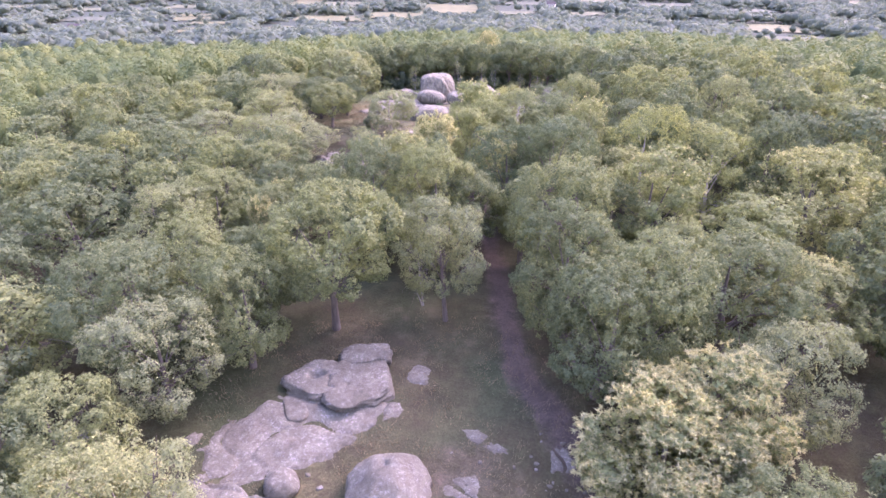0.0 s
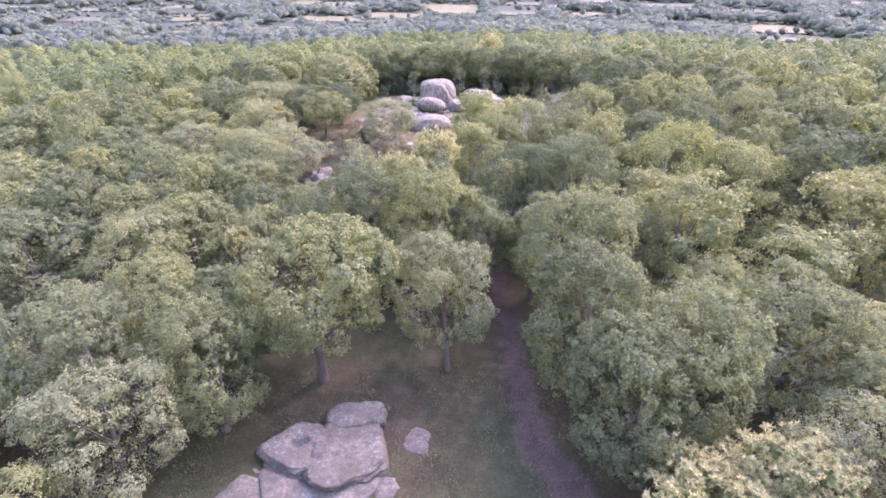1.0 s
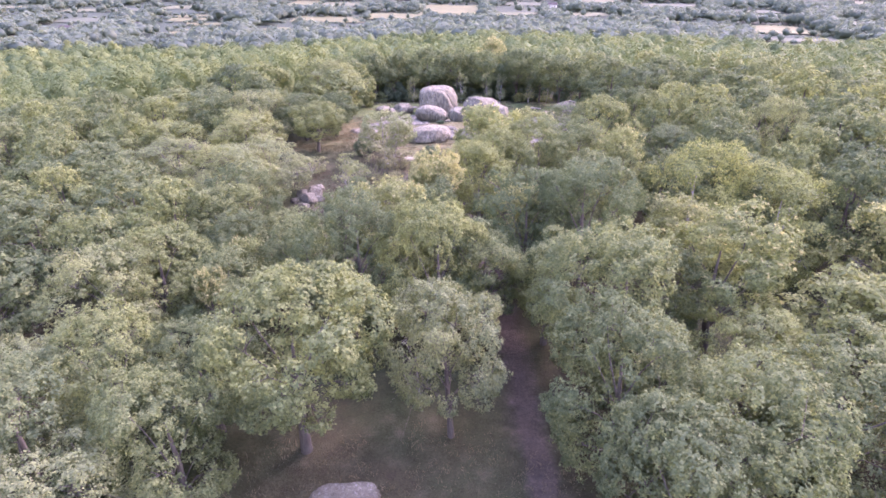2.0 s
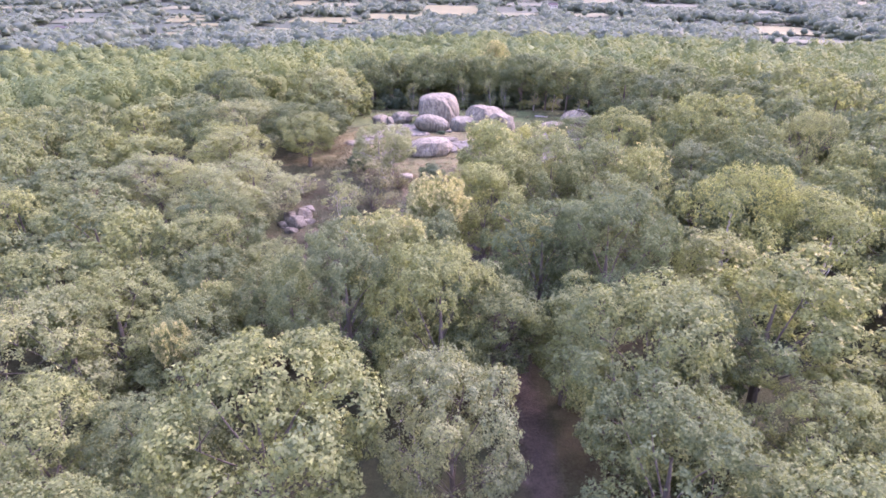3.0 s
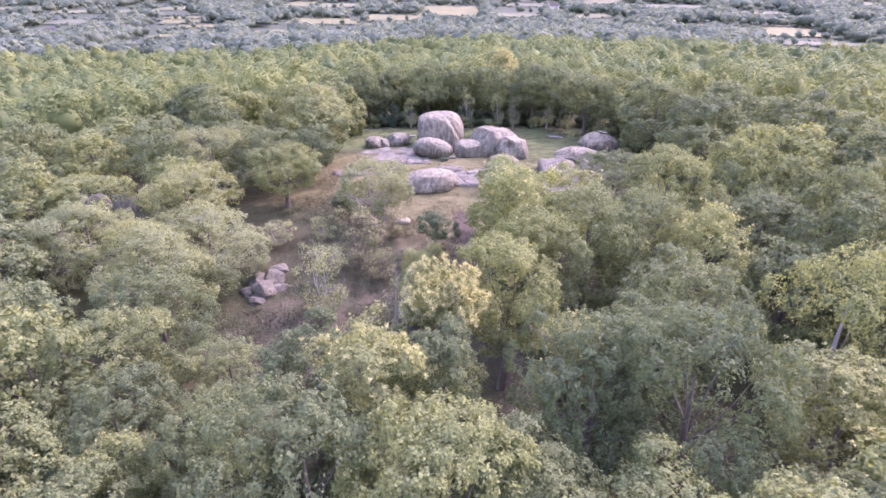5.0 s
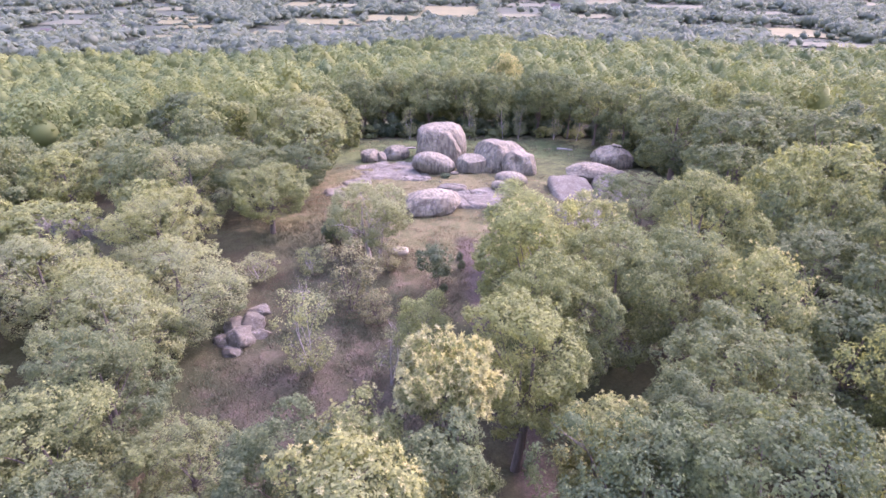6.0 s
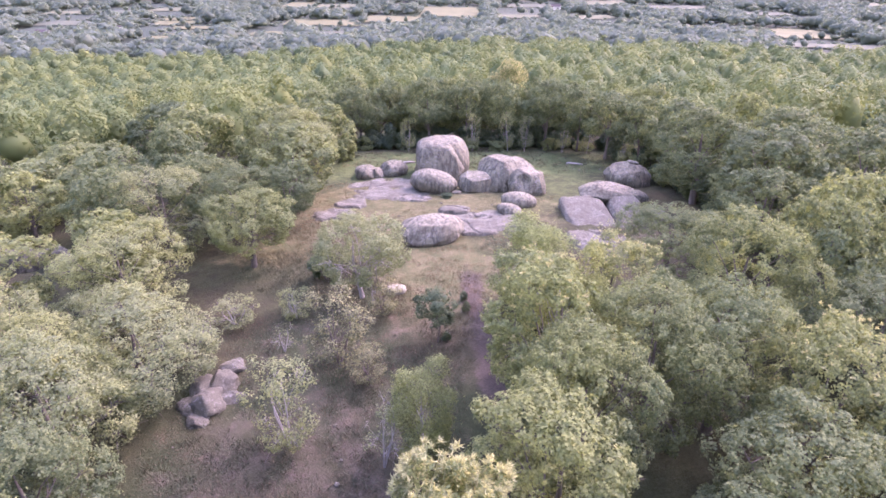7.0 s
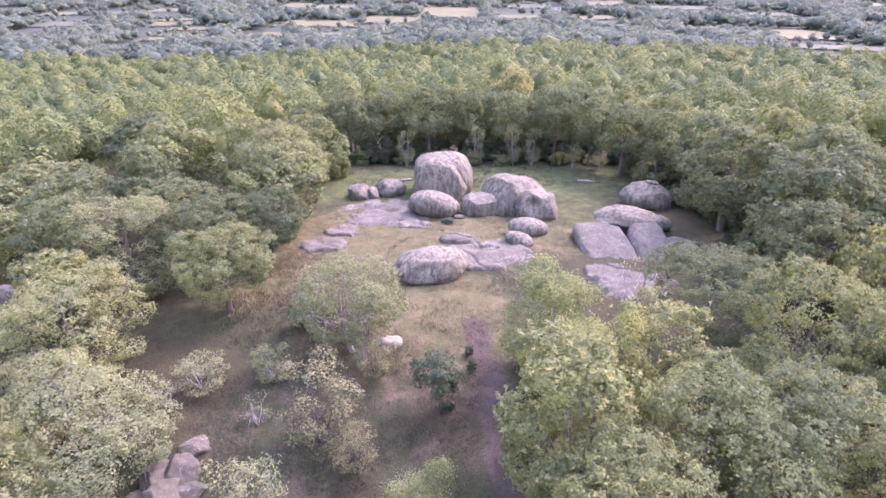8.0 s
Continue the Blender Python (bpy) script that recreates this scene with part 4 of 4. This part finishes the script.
for x, y, top, r in ((21.4, 121.4, 9.8, 4.2), (27.0, 112.0, 11.0, 4.6), (8.4, 131.6, 9.4, 4.0), (14.2, 129.6, 9.8, 3.9), (-3.0, 131.2, 9.8, 4.0), (2.8, 132.6, 9.6, 3.8), (-9.4, 134.6, 9.0, 4.0), (18.6, 126.4, 9.4, 3.4), (-13.4, 130.0, 9.0, 3.8), (24.4, 116.6, 10.2, 3.6)):
    plant("wall_oak", x, y, top, r)
for k in range(13):
    x = -19 + k * 4.1
    plant("oak_far", x, 138.0 - 0.012 * (x - 4) ** 2 + 1.6 * math.sin(k * 2.1), 8.4 + 1.1 * math.sin(k * 1.7), 3.9)
plant("flower", 11.6, 150.0, 9.6, 4.0)

# ---- the rest of the near wood ----
OPEN = [(11.5, 88, 6, 12), (-14, 81, 4, 4), (6.6, 57.3, 2.4, 2.4), (-4, 27, 13, 11), (5, 40, 3, 16), (-8, 70, 11, 11), (-8, 58.5, 7, 5), (0, 80, 6, 10), (3, 104, 17, 22), (16, 103, 10, 16), (-13, 92, 5, 8), (-12, 124, 6, 6), (4, 122, 17, 7), (-38.5, 87, 6.5, 6), (0, 20, 12, 10)]


def is_open(x, y):
    return any(((x - a) / c) ** 2 + ((y - b) / d) ** 2 < 1 for a, b, c, d in OPEN)


fill = random.Random(5)
for k in range(7):
    x = -13 + k * 5.4 + fill.uniform(-1.5, 1.5)
    plant("shrub", x, 128.5 + fill.uniform(-0.8, 0.8), z_at(x, 128) + fill.uniform(1.2, 2.2), fill.uniform(1.2, 1.9))
for x, y in ((26.4, 96.5), (27.2, 104.0), (25.8, 109.0), (25.0, 114.0), (24.4, 119.0), (22.0, 90.6), (-14.6, 121.0), (-18.0, 126.0), (-20.4, 100.4), (21.0, 86.6)):
    plant("shrub", x, y, z_at(x, y) + fill.uniform(2.2, 3.8), fill.uniform(1.6, 2.5))
for k in range(15):
    x = -15 + k * 2.9 + fill.uniform(-0.8, 0.8)
    y = 132.2 - 0.010 * (x - 4) ** 2 + fill.uniform(-1.0, 1.0)
    plant("thicket", x, y, z_at(x, y) + fill.uniform(2.6, 4.0), fill.uniform(1.8, 2.4))
for x, y in ((27.4, 99.0), (27.0, 106.4), (26.2, 111.6), (25.6, 116.6), (23.6, 121.6), (24.4, 94.0), (28.6, 102.6)):
    plant("thicket", x, y, z_at(x, y) + fill.uniform(2.4, 3.6), fill.uniform(1.8, 2.4))
grid_y = 16.0
while grid_y < 112:
    grid_x = -(24 + 0.4 * grid_y)
    while grid_x < 24 + 0.4 * grid_y:
        fill = random.Random(int(grid_x * 101 + grid_y * 977))
        x, y = grid_x + fill.uniform(-2, 2), grid_y + fill.uniform(-2, 2)
        r = fill.uniform(3.2, 4.9)
        if not is_open(x, y) and all(math.hypot(x - a, y - b) > 0.59 * (r + c) for a, b, c in placed):
            h = fill.uniform(7.2, 9.8) + (1.5 if x > 20 else 0)
            far = y > 80 or abs(x) > 42
            kind = "oak_far" if far else fill.choice(["oak"] * 8 + ["pale", "oak"])
            plant(kind, x, y, z_at(x, y) + h, r)
        grid_x += 4.4
    grid_y += 4.4


# ---- far woods, hedges, fields and houses ----
def scatter(name, spots, quads, size, material, label, seed, core=2, heart=0.44):
    """One mesh of many crowns at (x, y, height, radius)."""
    rng = np.random.default_rng(seed)
    S = np.array(spots)
    n = len(S)
    base = land(S[:, 0], S[:, 1])
    lobes = 11
    lob = unit(rng.normal(size=(n, lobes, 3)) + np.array([0, 0, 0.5]))
    lob[:, 0] = (0, 0, 1)
    which = rng.integers(0, lobes, (n, quads))
    lc = np.take_along_axis(lob, which[..., None], 1) * 0.5
    d = unit(rng.normal(size=(n, quads, 3)) + lc * 1.2 + np.array([0, 0, 0.3]))
    p = lc * 1.1 + d * rng.uniform(0.32, 0.47, (n, quads, 1))
    scale = np.stack([S[:, 3], S[:, 3], S[:, 2] * 0.5], -1)[:, None, :]
    spot = np.stack([S[:, 0], S[:, 1], base + S[:, 2] * 0.5], -1)[:, None, :]
    nm = unit(d + rng.normal(size=d.shape) * 0.2 + np.array([0, 0, 0.25])).reshape(-1, 3)
    L = np.repeat(S[:, 3] * size, quads)[:, None]
    leaf = leaf_tris(rng, (p * scale + spot).reshape(-1, 3), nm, L)
    # a lumpy closed core in each crown
    bm = bmesh.new()
    bmesh.ops.create_icosphere(bm, subdivisions=core, radius=1)
    dirs = np.array([v.co[:] for v in bm.verts])
    tris = np.array([[v.index for v in f.verts] for f in bm.faces])
    bm.free()
    reach = (dirs[None, :, None, :] * lob[:, None, :, :]).sum(-1).max(-1)
    body = dirs[None] * (heart + 0.5 * heart * np.clip(reach, 0, 1) ** 3 + 0.05 * rng.normal(size=reach.shape))[..., None] * scale + spot
    k, nl = len(dirs), len(leaf)
    me = bpy.data.meshes.new(name)
    faces = np.concatenate([np.arange(nl).reshape(-1, 3), (tris[None] + (np.arange(n) * k)[:, None, None] + nl).reshape(-1, 3)]).astype(np.int32)
    verts = np.concatenate([leaf, body.reshape(-1, 3)]).astype(np.float32)
    me.vertices.add(len(verts))
    me.vertices.foreach_set("co", verts.ravel())
    me.loops.add(faces.size)
    me.loops.foreach_set("vertex_index", faces.ravel())
    me.polygons.add(len(faces))
    me.polygons.foreach_set("loop_start", np.arange(0, faces.size, 3, dtype=np.int32))
    me.update(calc_edges=True)
    me.materials.append(material)
    tone = np.clip(rng.normal(0.5, 0.3, n), 0, 1)
    tone = np.concatenate([np.repeat(tone, quads * 3), np.repeat(tone, k)])
    me.attributes.new("tone", "FLOAT", "POINT").data.foreach_set("value", tone.astype(np.float32))
    return tagged(new(name, me), label, "woodland", kind="stuff")


def field(x, y, w, d, turn, material, label):
    """A field draped over the land."""
    nu, nv = 12, 12
    c, s = math.cos(radians(turn)), math.sin(radians(turn))
    rng = random.Random(int(x * 7 + y))
    skew, taper = rng.uniform(-0.35, 0.35), rng.uniform(-0.4, 0.4)
    verts, faces = [], []
    for j in range(nv + 1):
        for i in range(nu + 1):
            u, v = i / nu - 0.5, j / nv - 0.5
            wave = 0.12 * noise.noise(Vector((u * 3 + x, y * 0.1, 0))) + 0.06 * math.sin(5 * u + x)
            u, v = (u * (1 + taper * v) + skew * v * 0.5) * w, (v * (1 + 0.5 * taper * u) + wave + 0.3 * skew * u) * d
            px, py = x + u * c - v * s, y + u * s + v * c
            verts.append((px, py, float(land(px, py)) + 0.9))
    for j in range(nv):
        for i in range(nu):
            a = j * (nu + 1) + i
            faces.append((a, a + 1, a + nu + 2, a + nu + 1))
    fields.append((x, y, w, d, c, s))
    return tagged(new("field", mesh_of("field", verts, faces, material)), label, "field", "fields in the valley", "structure")


fields = []
field(11, 851, 75, 144, -4, STUBBLE, "tan stubble field among hedges")
field(92, 782, 52, 44, -6, PALE_FIELD, "pale harvested field among hedges")
field(-58, 754, 67, 77, -6, STUBBLE, "tan stubble field among hedges")
field(-131, 711, 78, 60, -4, STUBBLE, "tan stubble field among hedges")
field(-285, 708, 45, 44, 7, STUBBLE, "tan stubble field among hedges")
field(-236, 567, 33, 42, 9, STUBBLE, "tan stubble field among hedges")
field(-472, 836, 57, 51, 8, PALE_FIELD, "pale harvested field among hedges")
field(-420, 840, 43, 44, 15, PASTURE, "dry green pasture among hedges")
field(-398, 708, 60, 45, 15, PASTURE, "dry green pasture among hedges")
field(316, 593, 59, 104, -20, STUBBLE, "tan stubble field among hedges")
field(266, 654, 80, 38, -2, STUBBLE, "tan stubble field among hedges")
field(245, 990, 68, 79, -8, PALE_FIELD, "pale harvested field among hedges")
field(-208, 954, 45, 110, 4, STUBBLE, "tan stubble field among hedges")
field(619, 971, 58, 80, -19, PALE_FIELD, "pale harvested field among hedges")
field(169, 772, 66, 48, 2, PALE_FIELD, "pale harvested field among hedges")
field(280, 486, 76, 36, -21, PASTURE, "dry green pasture among hedges")
field(-68, 375, 11, 18, 12, STUBBLE, "tan stubble field among hedges")
field(-13, 412, 38, 38, 7, PASTURE, "dry green pasture among hedges")
field(-93, 612, 36, 30, -2, PASTURE, "dry green pasture among hedges")
field(-361, 886, 53, 57, 8, PALE_FIELD, "pale harvested field among hedges")
field(-147, 944, 64, 65, 1, PALE_FIELD, "pale harvested field among hedges")
field(135, 943, 81, 65, -12, PASTURE, "dry green pasture among hedges")
field(326, 914, 78, 77, -17, PASTURE, "dry green pasture among hedges")
field(-163, 612, 31, 30, 15, STUBBLE, "tan stubble field among hedges")
field(-52, 974, 33, 51, -2, PASTURE, "dry green pasture among hedges")
field(-493, 757, 58, 52, 7, PASTURE, "dry green pasture among hedges")
field(392, 818, 77, 48, -9, PASTURE, "dry green pasture among hedges")


for x, y, w, d, turn in ((-581, 885, 90, 40, 6), (-300, 752, 44, 34, 10), (-239, 664, 62, 26, 4), (-225, 606, 60, 24, 3), (-350, 520, 46, 22, 8), (-520, 700, 70, 40, 8), (-640, 800, 80, 40, 10), (440, 640, 60, 60, -12), (-340, 640, 60, 30, 4)):
    field(x, y, w, d, turn, PALE_FIELD if x < -400 else STUBBLE, "pale harvested field among hedges" if x < -400 else "tan stubble field among hedges")


def in_field(x, y, pad=0.0, front=0.0):
    for fx, fy, w, d, c, s in fields:
        u, v = (x - fx) * c + (y - fy) * s, -(x - fx) * s + (y - fy) * c
        if abs(u) < w / 2 + pad and -d / 2 - pad - front < v < d / 2 + pad:
            return True
    return False


wood = random.Random(9)
spots = []
y = 18.0
while y < 430:
    step = 6.5 + max(y - 138, 0) * 0.012
    half = 40 + 0.86 * y
    x = -half
    while x < half:
        px, py = x + wood.uniform(-2.8, 2.8), y + wood.uniform(-2.8, 2.8)
        edge = 395 + 30 * math.sin(px * 0.021) + 0.10 * px
        inner = py < 116 and abs(px) < 24 + 0.4 * py
        if py < edge and not inner and not is_open(px, py) and not in_field(px, py, 3):
            r = wood.uniform(3.2, 5.0) * (1 + max(py - 200, 0) * 0.0025)
            if py > 150 or all(math.hypot(px - a, py - b) > 0.6 * (r + c) for a, b, c in placed):
                spots.append((px, py, wood.uniform(6.5, 12.5), r))
        x += step
    y += step
near_wood = [p for p in spots if p[1] < 185]
scatter("woodland", near_wood, 860, 0.100, WOODLAND, "unbroken green canopy of the hill woods", 3, 1, 0.36)
scatter("distant_woodland", [p for p in spots if p[1] >= 185], 270, 0.155, WOODLAND, "green canopy of the woods falling to the valley", 13, 1, 0.55)

spots = []
for _ in range(9500):
    y = wood.uniform(400, 1500)
    x = wood.uniform(-1, 1) * (60 + 0.85 * y)
    clump = noise.noise(Vector((x * 0.006, y * 0.0035, 0.3))) + 0.5 * noise.noise(Vector((x * 0.02, y * 0.012, 4.0)))
    if clump > -0.42 and not in_field(x, y, 4, 100):
        spots.append((x, y, wood.uniform(7, 14), wood.uniform(7, 12)))
for fx, fy, w, d, c, s in fields:
    for sx, sy, ln in ((0, -1, w), (0, 1, w), (-1, 0, d), (1, 0, d)):
        k = int(ln / 9)
        for i in range(k + 1):
            if wood.random() < 0.8:
                a = (i / max(k, 1) - 0.5) * ln
                u, v = (a, sy * (d / 2 + 5)) if sx == 0 else (sx * (w / 2 + 5), a)
                spots.append((fx + u * c - v * s, fy + u * s + v * c, wood.uniform(1.2, 3.2) if wood.random() < 0.72 else wood.uniform(5, 9), wood.uniform(3.0, 5.5)))
# these far crowns carry the valley haze in their leaf colour
scatter("hedgerows", spots, 76, 0.25, HAZY_HEDGE, "far hedgerows and copses between the valley fields, haze painted into their blue-grey leaves", 4, 1, 0.55)


# ---- grass and brush on the open ground ----
def tufts(name, spots, blades, height, spread, material, label, seed):
    """Upright pointed blades in small bunches at (x, y)."""
    rng = np.random.default_rng(seed)
    S = np.array(spots)
    n = len(S)
    size = rng.uniform(0.5, 1.3, (n, 1, 1))
    root = np.zeros((n, blades, 3))
    root[..., :2] = S[:, None, :] + rng.normal(size=(n, blades, 2)) * spread * size
    root[..., 2] = land(root[..., 0], root[..., 1]) + bumps(root[..., 0], root[..., 1]) - 0.03
    tip = root + rng.normal(size=root.shape) * (height * 0.5, height * 0.5, 0.0) * size
    tip[..., 2] += height * rng.uniform(0.5, 1.2, (n, blades)) * size[..., 0]
    side = unit(rng.normal(size=root.shape) * (1, 1, 0.1)) * height * 0.10
    verts = np.stack([root - side, root + side, tip], 2).reshape(-1, 3)
    return tagged(new(name, tri_mesh(name, verts, material)), label, "grass", kind="stuff")


sow = random.Random(21)


def sown(count, *areas):
    out = []
    while len(out) < count:
        cx, cy, rx, ry = sow.choice(areas)
        a, r = sow.uniform(0, 6.283), math.sqrt(sow.random())
        p = (cx + rx * r * math.cos(a), cy + ry * r * math.sin(a))
        if noise.noise(Vector((p[0] * 0.4, p[1] * 0.4, 2.0))) > -0.15:
            out.append(p)
    return out


tufts("grass", sown(5200, (-3, 28, 14, 11), (0, 86, 7, 9), (-3, 101, 15, 12), (4, 120, 20, 8), (-15, 92, 6, 5)), 9, 0.22, 0.22, GRASS, "dry tufted grass of the glades", 7)
tufts("heather", sown(1500, (-8, 68, 9, 10), (-7, 78, 9, 6)), 13, 0.2, 0.4, HEATHER, "purplish heather and dead bracken in the dark glade", 8)
tufts("bracken", sown(1300, (-9, 72, 10, 10), (-8, 66, 9, 7), (3, 122, 20, 6), (-12, 85, 6, 5)), 14, 0.3, 0.34, BRACKEN, "low green bracken and bilberry", 9)


# ---- hamlet and small things ----
def house(x, y, w, d, h, turn):
    """A small far house with a gabled roof."""
    root = tagged(new("house"), "small pale rendered house with a red-brown roof", "house", "hamlet in the valley")
    root.matrix_basis = pose(x, y, float(land(x, y)) + 0.2, 0, 0, turn)
    a, b, r = w / 2, d / 2, d * 0.38
    verts = [(-a, -b, -1), (a, -b, -1), (a, b, -1), (-a, b, -1), (-a, -b, h), (a, -b, h), (a, b, h), (-a, b, h), (-a, 0, h + r), (a, 0, h + r)]
    faces = [(0, 1, 5, 4), (2, 3, 7, 6), (1, 2, 6, 9, 5), (3, 0, 4, 8, 7), (0, 3, 2, 1), (4, 5, 9, 8), (7, 8, 9, 6)]
    part("wall", mesh_of("wall", verts, faces, RENDERED), root)
    e, o = 0.5, 0.25
    top = [(-a - e, -b - e, h - e * 0.76 + o), (a + e, -b - e, h - e * 0.76 + o), (a + e, 0, h + r + o), (-a - e, 0, h + r + o), (a + e, b + e, h - e * 0.76 + o), (-a - e, b + e, h - e * 0.76 + o)]
    low = [(p[0], p[1], p[2] - 0.2) for p in top]
    part("roof", mesh_of("roof", top + low, [(0, 1, 2, 3), (3, 2, 4, 5), (7, 6, 9, 8), (8, 9, 11, 10), (0, 6, 7, 1), (5, 4, 10, 11), (1, 7, 8, 2), (2, 8, 10, 4), (0, 3, 9, 6), (3, 5, 11, 9)], ROOFING), root)
    pane = mesh_of("window", [(-0.6, -0.05, 0), (0.6, -0.05, 0), (0.6, -0.05, 1.4), (-0.6, -0.05, 1.4), (-0.6, 0.1, 0), (0.6, 0.1, 0), (0.6, 0.1, 1.4), (-0.6, 0.1, 1.4)], [(0, 1, 2, 3), (4, 0, 3, 7), (1, 5, 6, 2), (3, 2, 6, 7), (4, 5, 1, 0)], SHADED)
    for k in (-0.28, 0.28):
        part("window", pane, root).location = (k * w, -b - 0.01, h * 0.35)


house(-324, 526, 8, 6, 3.2, 23)
house(-307, 533, 9, 8, 4.6, 24)
house(-289, 519, 10, 7, 4.2, 8)
house(-281, 530, 8, 8, 4.4, -3)
house(-295, 562, 11, 8, 4.7, 2)
house(-293, 577, 10, 8, 4.9, 2)
house(-297, 614, 10, 6, 4.7, -7)
house(-328, 549, 11, 7, 4.8, -3)
house(153, 884, 12, 6, 4.1, -15)
house(-260, 736, 9, 6, 3.4, -19)
house(111, 591, 9, 8, 4.0, 2)


def log(x, y, length, girth, turn, label):
    verts, faces = [], []
    rng = random.Random(int(x * 10))
    pts = [Vector((t * length, rng.uniform(-0.08, 0.08), rng.uniform(-0.03, 0.03))) for t in (-0.5, -0.2, 0.15, 0.5)]
    tube(verts, faces, pts, [girth, girth * 0.95, girth * 0.8, girth * 0.6], 9)
    faces += [tuple(range(8, -1, -1)), tuple(range(27, 36))]
    ob = tagged(new("log", mesh_of("log", verts, faces, LOGWOOD, True)), label, "log")
    ob.matrix_basis = pose(x, y, z_at(x, y) + girth * 0.75, 0, 0, turn)


log(16.7, 118.8, 2.2, 0.15, -20, "bleached fallen log at the wood's edge")
log(-5.6, 119.4, 1.6, 0.16, 8, "bleached fallen log in the green clearing")
log(-1.4, 60.6, 2.6, 0.09, 40, "thin pale fallen branch in the dark glade")
stones = random.Random(33)
for cx, cy, rx, ry, n in ((1.5, 23.5, 4.5, 3.0, 16), (-11, 24, 5, 4, 12), (-3, 101, 9, 6, 18), (6.5, 25, 1.6, 3, 9), (-8, 66, 8, 6, 12), (19, 117, 4, 3, 7)):
    for k in range(n):
        x, y, r = cx + stones.uniform(-rx, rx), cy + stones.uniform(-ry, ry), stones.uniform(0.05, 0.14)
        boulder(x, y, (r * stones.uniform(1, 1.6), r, r * 0.7), "small loose granite stone on the ground", rz=stones.uniform(0, 180), seed=stones.randint(70, 400), sink=0.3, detail=2, rough=0.15, facets=4, name="stone", group="loose stones", material=SLAB)
